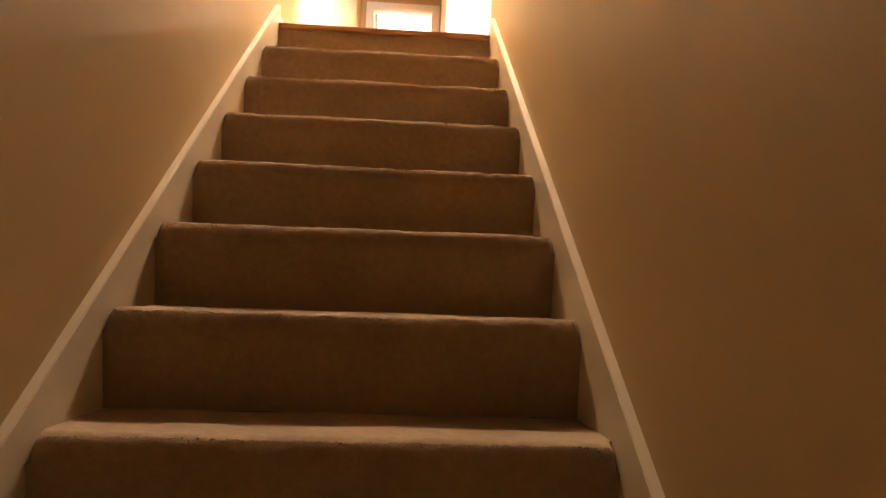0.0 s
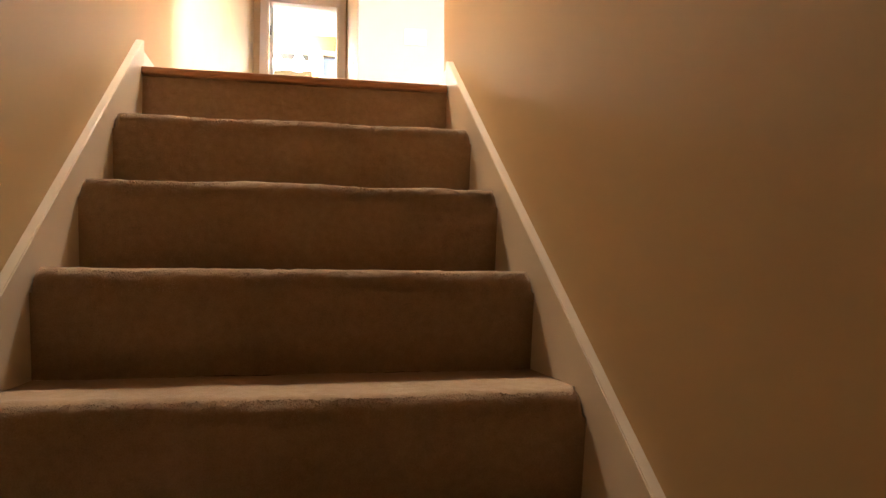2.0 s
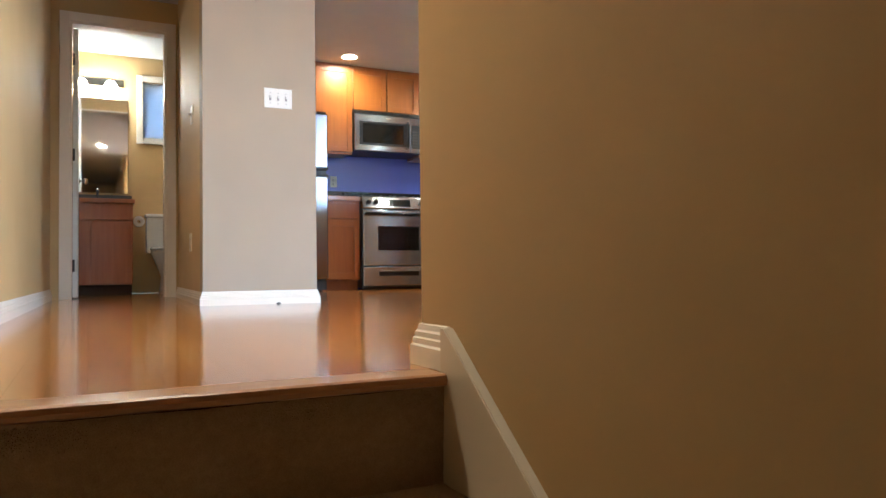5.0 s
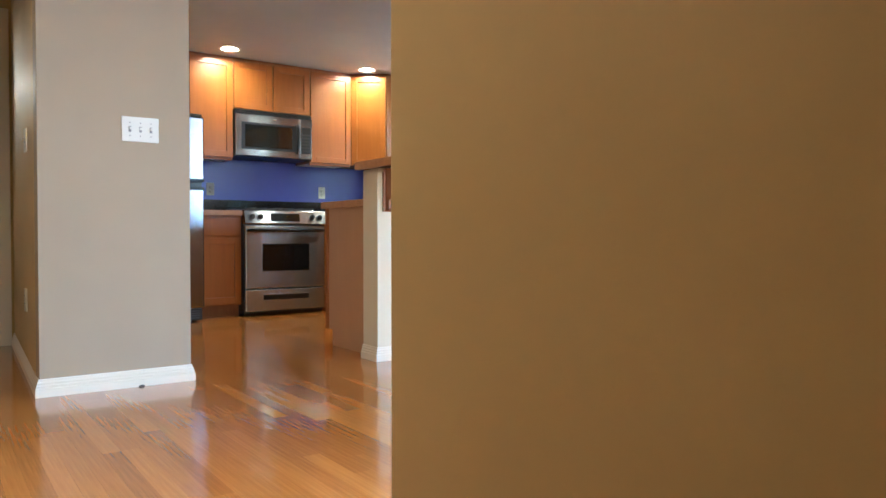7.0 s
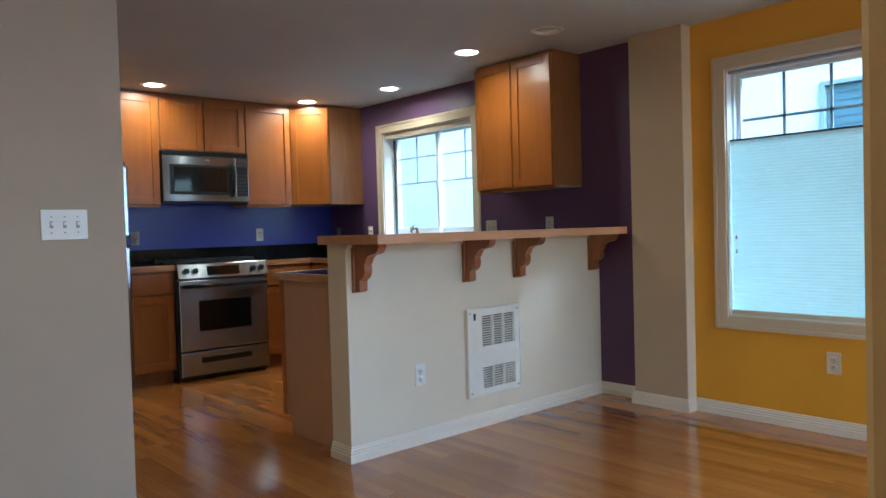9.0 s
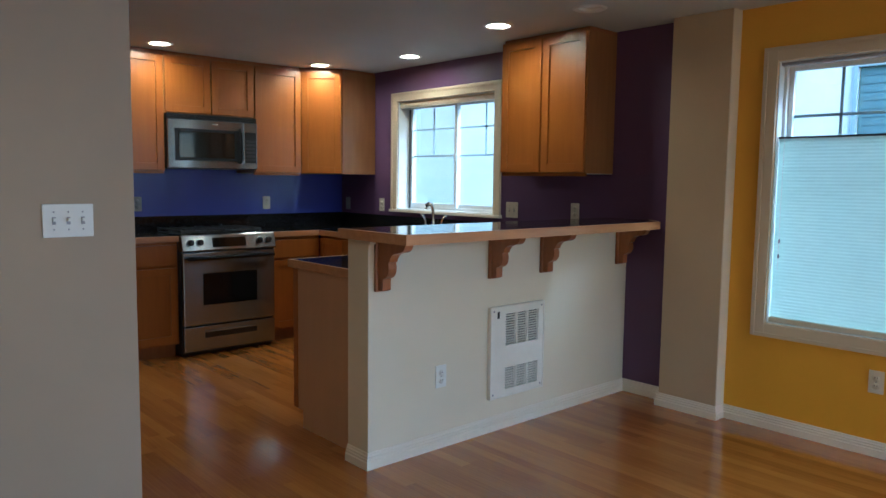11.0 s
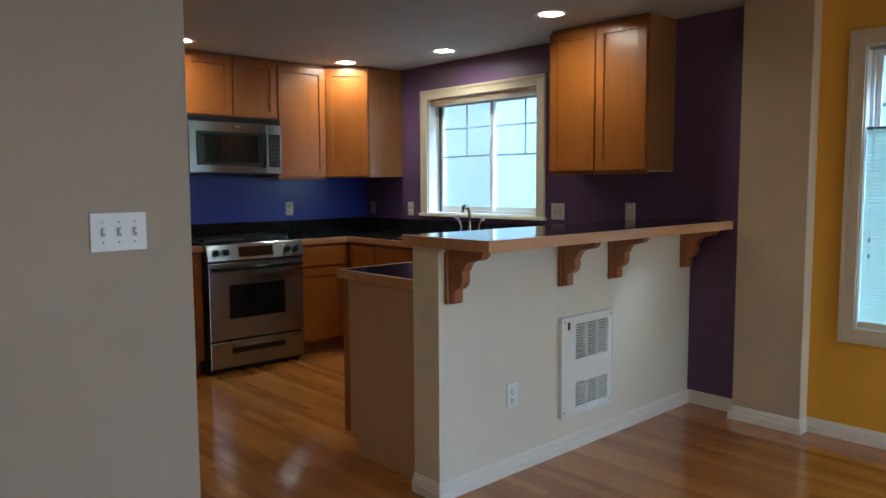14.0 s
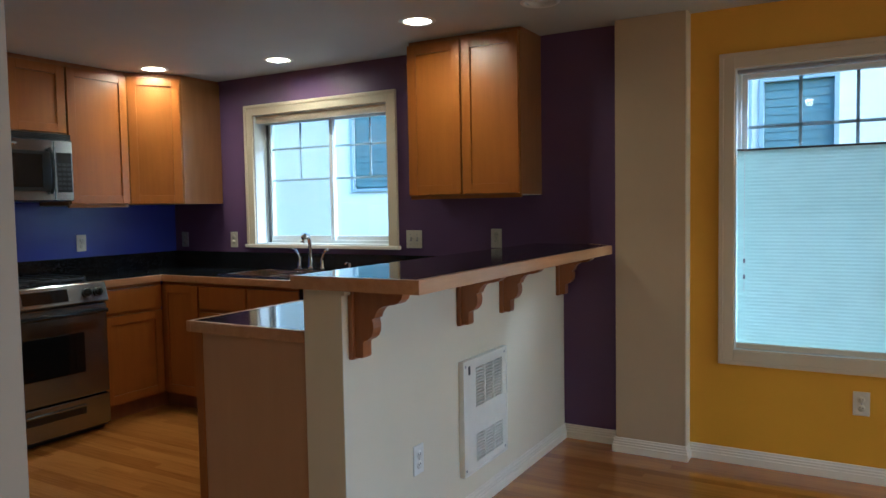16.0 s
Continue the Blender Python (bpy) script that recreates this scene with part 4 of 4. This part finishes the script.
for x in (0.05, RW - 0.05):
    add_box(bm, x - 0.012, x + 0.012, -0.052, -0.010, 0.732, 0.752)
part("handle", bm, M_BGLASS, odoor, "glossy dark bar handle")
part("vent_gap", box(0.008, RW - 0.008, 0.0, 0.03, 0.785, 0.796), M_BLACK, rg)
drawer = part("drawer", box(0.006, RW - 0.006, -0.010, 0.03, 0.040, 0.226, 0.006), M_STEEL, rg, "stainless storage drawer")
part("pull", box(0.165, RW - 0.165, -0.0125, -0.006, 0.135, 0.178, 0.004), M_BLACK, drawer, "black recessed pull")
part("pull_lip", box(0.165, RW - 0.165, -0.020, -0.008, 0.178, 0.190, 0.003), M_STEEL, drawer)
part("kick", box(0.01, RW - 0.01, 0.05, 0.06, 0.0, 0.04), M_BLACK, rg)
part("cooktop", box(0.0, RW, 0.055, 0.655, 0.905, 0.917, 0.003), M_BGLASS, rg, "black glass cooktop")
for gx in (0.05, 0.40):
    bm = bmesh.new()
    for u in (0.0, 0.10, 0.20, 0.30):
        add_box(bm, gx + u, gx + u + 0.012, 0.13, 0.60, 0.932, 0.944, 0.002)
    for v in (0.13, 0.36, 0.588):
        add_box(bm, gx, gx + 0.312, v, v + 0.012, 0.922, 0.936, 0.002)
    for u in (0.0, 0.30):
        for v in (0.13, 0.588):
            add_box(bm, gx + u, gx + u + 0.012, v, v + 0.012, 0.916, 0.934)
    part("grate", bm, M_DARKGREY, rg, "dark cast iron grate")
    for v in (0.22, 0.48):
        part("burner", add_lathe(bmesh.new(), [(0, 0), (0.045, 0), (0.045, 0.008), (0.03, 0.012), (0.03, 0.016), (0, 0.017)], pose(gx + 0.156, v, 0.9165), 20), M_BLACK, rg)

mw = thing("microwave", pose(1.842, 5.977, 1.408), "stainless over-the-range microwave with a dark window", "microwave")
MWW, MWH = 0.734, 0.405
part("body", box(0.002, MWW - 0.002, 0.03, 0.38, 0.0, MWH + 0.010), M_BLACK, mw)
part("vent", box(0.0, MWW, 0.012, 0.03, 0.378, MWH + 0.010, 0.002), M_BLACK, mw, "black top vent grille")
for k in range(3):
    part("vent_slat", box(0.02, MWW - 0.02, 0.006, 0.014, 0.384 + 0.010 * k, 0.388 + 0.010 * k), M_BLACK, mw)
md = part("door", box(0.0, 0.612, 0.0, 0.03, 0.004, 0.376, 0.005), M_STEEL, mw, "brushed stainless door")
part("window_surround", box(0.052, 0.592, -0.003, 0.004, 0.062, 0.305, 0.003), M_BLACK, md)
part("window", box(0.085, 0.535, -0.0045, -0.002, 0.085, 0.285, 0.002), M_BGLASS, md, "dark mesh glass window")
bm = add_tube(bmesh.new(), [(0.578, -0.012, 0.050), (0.578, -0.040, 0.085), (0.578, -0.045, 0.185), (0.578, -0.040, 0.285), (0.578, -0.012, 0.320)], 0.011, 10)
part("handle", bm, M_BLACK, md, "curved black handle")
part("badge", add_lathe(bmesh.new(), [(0, 0), (0.024, 0), (0.022, 0.003), (0, 0.0035)], pose(0.37, -0.001, 0.342, 90, 0, 0) @ Matrix.Diagonal((1, 0.42, 1, 1)), 20), M_CHROME, md, "small oval metal badge")
kp = part("keypad", box(0.615, MWW, 0.0, 0.03, 0.004, 0.376, 0.004), M_STEEL, mw)
part("keypad_face", box(0.628, MWW - 0.010, -0.003, 0.002, 0.055, 0.300, 0.002), M_BLACK, kp, "black keypad")
for r in range(6):
    for c in range(3):
        part("button", box(0.634 + c * 0.030, 0.656 + c * 0.030, -0.0048, -0.002, 0.070 + r * 0.030, 0.086 + r * 0.030, 0.001), M_DARKGREY, kp)

fr = thing("refrigerator", pose(0.662, 5.55, 0), "stainless top-freezer refrigerator with dark grey sides", "refrigerator")
FW = 0.765
part("body", box(0.004, FW - 0.004, 0.075, 0.79, 0.03, 1.655, 0.004), M_DARKGREY, fr)
fd = part("freezer_door", box(0, FW, 0, 0.068, 1.125, 1.645, 0.010), M_STEEL, fr, "stainless freezer door")
ld = part("fridge_door", box(0, FW, 0, 0.068, 0.115, 1.085, 0.010), M_STEEL, fr, "stainless lower door")
part("handle", box(0.03, FW - 0.004, -0.03, 0.0, 1.125, 1.150, 0.006), M_BLACK, fd, "black grip")
part("handle", box(0.03, FW - 0.004, -0.03, 0.0, 1.060, 1.085, 0.006), M_BLACK, ld, "black grip")
part("gasket", box(0.01, FW - 0.01, 0.02, 0.075, 1.085, 1.125), M_BLACK, fr)
part("hinge_cover", box(FW - 0.10, FW - 0.01, 0.01, 0.10, 1.646, 1.672, 0.005), M_BLACK, fr)
gr = part("kick_grille", box(0.01, FW - 0.01, 0.03, 0.075, 0.012, 0.105, 0.003), M_BLACK, fr)
for k in range(4):
    part("grille_slat", box(0.03, FW - 0.03, 0.022, 0.03, 0.024 + k * 0.019, 0.034 + k * 0.019), M_DARKGREY, gr)
for x in (0.05, FW - 0.05):
    part("foot", add_lathe(bmesh.new(), [(0, 0), (0.02, 0), (0.02, 0.03), (0, 0.032)], pose(x, 0.1, 0), 12), M_BLACK, fr)

# ---- sink ----
sk = thing("double_sink", pose(0, 0, TOP1), "stainless double bowl drop-in sink", "sink")
bm = bmesh.new()
sy = (SKY0 + SKY1) / 2
for a, b, c, d in ((SKX0 - 0.02, SKX0 + 0.012, SKY0 - 0.02, SKY1 + 0.02), (SKX1 - 0.012, SKX1 + 0.055, SKY0 - 0.02, SKY1 + 0.02), (SKX0 + 0.012, SKX1 - 0.012, SKY0 - 0.02, SKY0 + 0.012), (SKX0 + 0.012, SKX1 - 0.012, SKY1 - 0.012, SKY1 + 0.02), (SKX0 + 0.012, SKX1 - 0.012, sy - 0.018, sy + 0.018)):
    add_box(bm, a, b, c, d, 0.0005, 0.007, 0.0015)
part("rim", bm, M_CHROME, sk, "bright polished rim")
for c, d in ((SKY0 + 0.013, sy - 0.019), (sy + 0.019, SKY1 - 0.013)):
    a, b = SKX0 + 0.013, SKX1 - 0.013
    bm = bmesh.new()
    add_box(bm, a - 0.002, a, c, d, -0.18, 0.002)
    add_box(bm, b, b + 0.002, c, d, -0.18, 0.002)
    add_box(bm, a, b, c - 0.002, c, -0.18, 0.002)
    add_box(bm, a, b, d, d + 0.002, -0.18, 0.002)
    add_box(bm, a, b, c, d, -0.182, -0.180)
    bowl = part("bowl", bm, M_STEEL, sk)
    part("drain", add_lathe(bmesh.new(), [(0, 0), (0.04, 0), (0.04, 0.003), (0.02, 0.001), (0, 0.001)], pose((a + b) / 2, (c + d) / 2, -0.18), 16), M_CHROME, bowl)
fa = thing("faucet", pose(3.575, sy, TOP1 + 0.007), "chrome kitchen faucet with two lever handles", "faucet")
part("deck_plate", box(-0.026, 0.026, -0.13, 0.13, 0.0, 0.012, 0.005), M_CHROME, fa)
part("spout", add_tube(bmesh.new(), [(0, 0, 0.01), (0, 0, 0.03), (0, 0, 0.11), (-0.002, 0, 0.175), (-0.010, 0, 0.212), (-0.028, 0, 0.236), (-0.052, 0, 0.239), (-0.072, 0, 0.222), (-0.080, 0, 0.195)], [0.026, 0.018, 0.015, 0.014, 0.015, 0.017, 0.018, 0.018, 0.016], 14), M_CHROME, fa)
for s in (-1, 1):
    h = part("handle", add_tube(bmesh.new(), [(0, s * 0.10, 0.01), (0, s * 0.10, 0.03), (0, s * 0.101, 0.085), (-0.002, s * 0.110, 0.115), (-0.004, s * 0.130, 0.135), (-0.006, s * 0.158, 0.142)], [0.022, 0.015, 0.012, 0.010, 0.011, 0.009], 12), M_CHROME, fa)
sp = thing("soap_dispenser", pose(3.615, sy - 0.30, TOP1), "small chrome dispenser beside the sink", "dispenser")
part("base", add_lathe(bmesh.new(), [(0, 0), (0.018, 0), (0.016, 0.012), (0.010, 0.02), (0.010, 0.06), (0, 0.062)], Matrix(), 14), M_CHROME, sp)
part("nozzle", add_tube(bmesh.new(), [(0, 0, 0.055), (-0.03, 0, 0.066), (-0.05, 0, 0.058)], 0.006, 8), M_CHROME, sp)

# ---- electrical plates ----


def outlet(m, label, mat):
    """Duplex outlet: plate in the local x-z plane, facing -y."""
    o = thing("outlet", m, label, "outlet", "wall outlets")
    part("plate", box(-0.035, 0.035, -0.006, 0, -0.057, 0.057, 0.0025), mat, o)
    for z in (-0.02, 0.02):
        r = part("receptacle", add_lathe(bmesh.new(), [(0.0165, 0), (0.0165, 0.0025), (0, 0.003)], pose(0, -0.0055, z, 90), 20), mat, o)
        for x in (-0.006, 0.006):
            part("slot", box(x - 0.0012, x + 0.0012, -0.0092, -0.006, z - 0.002, z + 0.006), M_BLACK, r)
    part("screw", add_lathe(bmesh.new(), [(0.0035, 0), (0.003, 0.001), (0, 0.0014)], pose(0, -0.006, 0, 90), 10), M_GREYPL, o)
    return o


def switches(m, n, label, mat):
    s = thing("light_switch", m, label, "light switch")
    hw = (0.07 + 0.046 * (n - 1)) / 2
    part("plate", box(-hw, hw, -0.006, 0, -0.057, 0.057, 0.0025), mat, s)
    for k in range(n):
        x = (k - (n - 1) / 2) * 0.046
        part("slot_frame", box(x - 0.006, x + 0.006, -0.0075, -0.005, -0.013, 0.013, 0.0008), M_GREYPL, s)
        part("toggle", box(x - 0.0042, x + 0.0042, -0.018, -0.006, -0.002, 0.009, 0.0015), mat, s)
        for z in (-0.030, 0.030):
            part("screw", add_lathe(bmesh.new(), [(0.003, 0), (0.0025, 0.001), (0, 0.0013)], pose(x, -0.006, z, 90), 10), M_GREYPL, s)
    return s


switches(pose(0.411, SY, 1.187), 3, "white triple toggle switch plate on the daylit wall end", M_WHITEPL)
outlet(pose(2.078, HW0, 0.365), "white duplex outlet low on the half wall", M_WHITEPL)
outlet(pose(2.86, KY, 1.125), "pale duplex outlet on the blue wall beside the range", M_WHITEPL)
outlet(pose(1.735, KY, 1.125), "pale duplex outlet on the blue wall near the refrigerator", M_GREYPL)
outlet(pose(WX, 6.25, 1.115, 0, 0, -90), "grey duplex outlet on the purple wall in the corner", M_GREYPL)
outlet(pose(WX, 5.72, 1.117, 0, 0, -90), "ivory duplex outlet beside the kitchen window", M_IVORY)
switches(pose(WX, 4.136, 1.130, 0, 0, -90), 2, "grey double switch plate beside the kitchen window", M_IVORY)
outlet(pose(WX, 3.557, 1.140, 0, 0, -90), "grey duplex outlet above the breakfast bar", M_IVORY)
outlet(pose(YX, 1.663, 0.374, 0, 0, -90), "cream duplex outlet low on the yellow wall", M_IVORY)

def hall_x(y):
    """The face of the hall's right-hand wall."""
    return SX0 + (HX1 - SX0) * (y - SY - 0.11) / (5.0 - SY - 0.11)


switches(pose(hall_x(3.75) - 0.002, 3.75, 1.165, 0, 0, -88), 1, "tan single switch plate on the hall wall", M_IVORY)
outlet(pose(hall_x(3.84) - 0.002, 3.84, 0.375, 0, 0, -88), "tan duplex outlet low on the hall wall", M_IVORY)
scrap = thing("debris", pose(0.405, SY - 0.019, 0.0), "tiny dark scrap lying against the white baseboard", "debris")
part("scrap", add_lathe(bmesh.new(), [(0, 0.0005), (0.012, 0.001), (0.010, 0.006), (0.004, 0.009), (0, 0.010)], Matrix.Diagonal((1.2, 0.5, 1, 1)), 9), M_DARKGREY, scrap)

# ---- wall heater ----
ht = thing("wall_heater", pose(2.414, HW0, 0.182), "white enamelled recessed wall heater with two louvred grilles", "heater")
HWD, HHT = 0.422, 0.490
G1, G2 = (0.112, 0.378, 0.275, 0.452), (0.112, 0.378, 0.035, 0.158)
bm = bmesh.new()
add_box(bm, 0, G1[0], -0.022, -0.001, 0, HHT)
add_box(bm, G1[1], HWD, -0.022, -0.001, 0, HHT)
for a, b in ((0, G2[2]), (G2[3], G1[2]), (G1[3], HHT)):
    add_box(bm, G1[0], G1[1], -0.022, -0.001, a, b)
part("panel", bm, M_ENAMEL, ht)
bm = bmesh.new()
for a, b, c, d in ((0, HWD, -0.004, 0.004), (0, HWD, HHT - 0.004, HHT + 0.004)):
    add_box(bm, a - 0.004, b + 0.004, -0.026, -0.001, c, d, 0.002)
for a in (-0.004, HWD - 0.004):
    add_box(bm, a, a + 0.008, -0.026, -0.001, 0.004, HHT - 0.004, 0.002)
part("rim", bm, M_ENAMEL, ht)
for a, b, c, d in (G1, G2):
    g = part("grille_back", box(a, b, -0.006, -0.003, c, d), M_BLACK, ht)
    n = round((d - c) / 0.0136)
    for k in range(n + 1):
        z = c + (d - c) * k / n
        part("slat", add_prism(bmesh.new(), [(-0.021, z - 0.0028), (-0.009, z + 0.001), (-0.009, z + 0.004), (-0.021, z + 0.0028)], lambda u, v, w: (w, u, v), a, b), M_ENAMEL, g)
    for k in (1, 2):
        x = a + (b - a) * k / 3
        part("divider", box(x - 0.005, x + 0.005, -0.0225, -0.006, c, d), M_ENAMEL, g)
part("thermostat_slot", box(0.045, 0.062, -0.0235, -0.02, 0.430, 0.468, 0.001), M_BLACK, ht, "black thermostat slot")
for x, z in ((0.02, 0.02), (HWD - 0.02, 0.02), (HWD - 0.02, HHT - 0.02), (0.02, HHT - 0.02)):
    part("screw", add_lathe(bmesh.new(), [(0.006, 0), (0.005, 0.002), (0, 0.003)], pose(x, -0.022, z, 90), 10), M_GREYPL, ht)

# ---- recessed lamps ----


def downlight(x, y, lit=True, lens=M_LENS):
    d = thing("recessed_lamp", pose(x, y, CEIL), "lit recessed ceiling lamp with a white trim ring" if lit else "unlit recessed ceiling lamp with a white trim ring", "ceiling lamp", "recessed ceiling lamps")
    part("trim_ring", add_lathe(bmesh.new(), [(0.070, 0.002), (0.072, -0.006), (0.088, -0.006), (0.096, -0.0008)], Matrix(), 32), M_WHITEPL, d)
    part("can", add_lathe(bmesh.new(), [(0.070, 0.002), (0.070, 0.10), (0.0, 0.105)], Matrix(), 32), M_WHITEPL, d, "white reflector can")
    part("lens", add_lathe(bmesh.new(), [(0, 0.014), (0.040, 0.015), (0.064, 0.018), (0.069, 0.022)], Matrix(), 32), lens if lit else M_WHITEPL, d, "glowing lens" if lit else "dark frosted lens")
    return d


lamp_one = downlight(*LAMPS[0])
for x, y in LAMPS[1:-1]:
    copy_thing(lamp_one, pose(x, y, CEIL))
downlight(*LAMPS[-1], True, M_HALL_LENS)
downlight(*OFF_LAMP, False)

# ---- ceiling fan over the dining floor ----
fan = thing("ceiling_fan", pose(1.25, 2.05, CEIL), "white ceiling fan at rest with one lit globe", "ceiling fan")
part("canopy", add_lathe(bmesh.new(), [(0, 0), (0.07, -0.001), (0.065, -0.03), (0.03, -0.045), (0, -0.045)], Matrix(), 24), M_WHITEPL, fan)
part("motor", add_lathe(bmesh.new(), [(0, -0.04), (0.06, -0.045), (0.10, -0.06), (0.105, -0.10), (0.08, -0.13), (0.045, -0.15), (0, -0.15)], Matrix(), 28), M_WHITEPL, fan)
for k in range(5):
    bl = part("blade", box(0.14, 0.58, -0.06, 0.06, -0.004, 0.004, 0.003), M_WHITEPL, fan)
    bl.matrix_basis = pose(0, 0, -0.10, 0, 0, 72 * k) @ pose(0, 0, 0, 9, 0, 0)
    part("bracket", box(0.09, 0.20, -0.015, 0.015, -0.010, -0.004, 0.002), M_CHROME, bl)
part("globe", add_lathe(bmesh.new(), [(0.018, -0.15), (0.026, -0.162), (0.030, -0.180), (0.026, -0.198), (0.014, -0.208), (0, -0.210)], Matrix(), 24), M_GLOBE, fan, "lit frosted glass globe")

# ---- bathroom things ----
vn = thing("bathroom_vanity", pose(-0.90, 6.10, 0), "reddish wooden bathroom vanity with two doors", "vanity")
VW = 0.685
part("body", box(0, VW, 0.02, 0.515, 0.09, 0.825), M_VANITY, vn)
part("toe_kick", box(0.005, VW - 0.005, 0.07, 0.085, 0, 0.088), M_SUB, vn)
part("drawer_front", box(0.01, VW - 0.01, 0.0, 0.02, 0.665, 0.815, 0.004), M_VANITY, vn)
for k in range(2):
    part("door", box(0.01 + k * 0.336, 0.339 + k * 0.336, 0.0, 0.02, 0.10, 0.655, 0.004), M_VANITY, vn)
vt = thing("bathroom_countertop", pose(-0.915, 6.085, 0.826), "dark vanity top with a reddish wooden edge and splashback", "vanity top")
part("slab", box(0, VW + 0.03, 0, 0.53, 0, 0.025, 0.004), M_DARKGREY, vt)
part("edge_strip", box(0, VW + 0.03, -0.016, -0.001, -0.012, 0.027, 0.003), M_VANITY, vt, "reddish wooden front edge")
part("splashback", box(0, VW + 0.03, 0.51, 0.53, 0.026, 0.11, 0.002), M_DARKGREY, vt)
vf = thing("vanity_faucet", pose(-0.50, 6.50, 0.852), "small chrome basin faucet", "faucet")
part("spout", add_tube(bmesh.new(), [(0, 0, 0), (0, 0, 0.09), (0, -0.05, 0.12), (0, -0.10, 0.10)], 0.012, 10), M_CHROME, vf)
mr = thing("bathroom_mirror", pose(-0.90, BY, 0.955), "frameless bathroom mirror above the vanity", "mirror")
part("glass", box(0.0, 0.665, -0.008, -0.001, 0, 0.90, 0.001), M_MIRROR, mr)
vl = thing("vanity_light", pose(-0.513, BY, 1.985), "two-lamp wall light with lit frosted bell shades", "wall lamp")
part("back_plate", box(-0.24, 0.24, -0.02, -0.001, -0.01, 0.06, 0.005), M_CHROME, vl)
for x in (-0.125, 0.125):
    a = part("arm", add_tube(bmesh.new(), [(x, -0.02, 0.02), (x, -0.09, 0.03), (x, -0.11, 0.01)], 0.008, 8), M_CHROME, vl)
    part("bell_shade", add_lathe(bmesh.new(), [(0.022, 0.0), (0.045, -0.02), (0.062, -0.06), (0.072, -0.11), (0.068, -0.11), (0.056, -0.06), (0.038, -0.024), (0.015, -0.008)], pose(x, -0.11, 0.02), 24), M_BULBGLASS, a, "lit frosted glass shade")
tl = thing("toilet", pose(0.12, 6.60, 0), "white porcelain toilet beside the vanity", "toilet")
part("tank", box(-0.20, 0.20, -0.19, -0.005, 0.38, 0.72, 0.02), M_PORCELAIN, tl)
part("tank_lid", box(-0.21, 0.21, -0.20, -0.003, 0.721, 0.75, 0.008), M_PORCELAIN, tl)
part("bowl", add_lathe(bmesh.new(), [(0, 0), (0.12, 0), (0.11, 0.05), (0.10, 0.16), (0.15, 0.28), (0.19, 0.37), (0.19, 0.40), (0.0, 0.405)], pose(0, -0.40, 0) @ Matrix.Diagonal((0.95, 1.25, 1, 1)), 28), M_PORCELAIN, tl)
part("seat_lid", add_lathe(bmesh.new(), [(0, 0), (0.195, 0), (0.198, 0.012), (0.18, 0.024), (0, 0.028)], pose(0, -0.40, 0.406) @ Matrix.Diagonal((0.95, 1.25, 1, 1)), 28), M_PORCELAIN, tl)
tp = thing("toilet_paper_holder", pose(-0.212, 6.25, 0.66), "chrome holder with a white paper roll on the vanity side", "paper holder")
part("rod", add_tube(bmesh.new(), [(0, 0, 0), (0.05, 0, 0), (0.05, -0.09, 0)], 0.006, 8), M_CHROME, tp)
part("paper_roll", add_lathe(bmesh.new(), [(0.018, -0.055), (0.048, -0.055), (0.048, 0.055), (0.018, 0.055)], pose(0.05, -0.06, 0, 90), 20), M_PORCELAIN, tp)

# ---- strip floor ----
subfloor = solid("floor", box(LX, WX, 0.19, KY, -0.25, SLAB), M_SUB, "glossy oak strip floor, warm honey brown", "floor")
solid("floor_living", box(0.12, YX, -3.7, 0.19, -0.25, SLAB), M_SUB, "dark underlay of the living room floor", "floor")
solid("floor_bath", box(LX, SX1 - 0.1, KY, BY, -0.25, -0.001), M_BATHTILE, "brown bathroom floor", "floor")
rng = random.Random(7)
STRIP = 0.057


def plank_mesh(length):
    bm = bmesh.new()
    add_box(bm, 0.00015, STRIP - 0.00015, 0.0002, length - 0.0002, SLAB, 0.0)
    return as_mesh("plank", bm, M_FLOOR)


LENGTHS = [0.42, 0.60, 0.78, 0.98, 1.20, 1.45]
PLANKS = {l: plank_mesh(l) for l in LENGTHS}
far_verts, far_faces = [], []
count = 0
x = LX
while x < WX - 0.01:
    y = -3.7 if x > 0.12 else (0.245 if x < 0.0 else RY)
    first = rng.choice(LENGTHS) * rng.uniform(0.3, 1.0)
    while y < KY - 0.02:
        l = first or rng.choice(LENGTHS)
        cut = bool(first) or y + l > KY
        l = min(l, KY - y)
        first = 0
        near = 0.3 < y < 3.2 and -0.75 < x < 2.1 and count < 300
        if near and not cut:
            ob = new("plank", PLANKS[l])
            ob.location = (x, y, 0)
            ob.parent = subfloor
            count += 1
        else:
            b = len(far_verts)
            for u in (x + 0.00015, x + STRIP - 0.00015):
                for v in (y + 0.0002, y + l - 0.0002):
                    far_verts += [(u, v, SLAB), (u, v, 0.0)]
            far_faces += [(b + 1, b + 5, b + 7, b + 3), (b, b + 1, b + 3, b + 2), (b + 4, b + 6, b + 7, b + 5), (b, b + 4, b + 5, b + 1), (b + 2, b + 3, b + 7, b + 6)]
        y += l
    x += STRIP
me = bpy.data.meshes.new("floor_strips")
me.from_pydata(far_verts, [], far_faces)
me.materials.append(M_FLOOR)
strips = new("floor_strips", me)
strips.parent = subfloor
tagged(strips, "oak floor strips", kind="stuff")
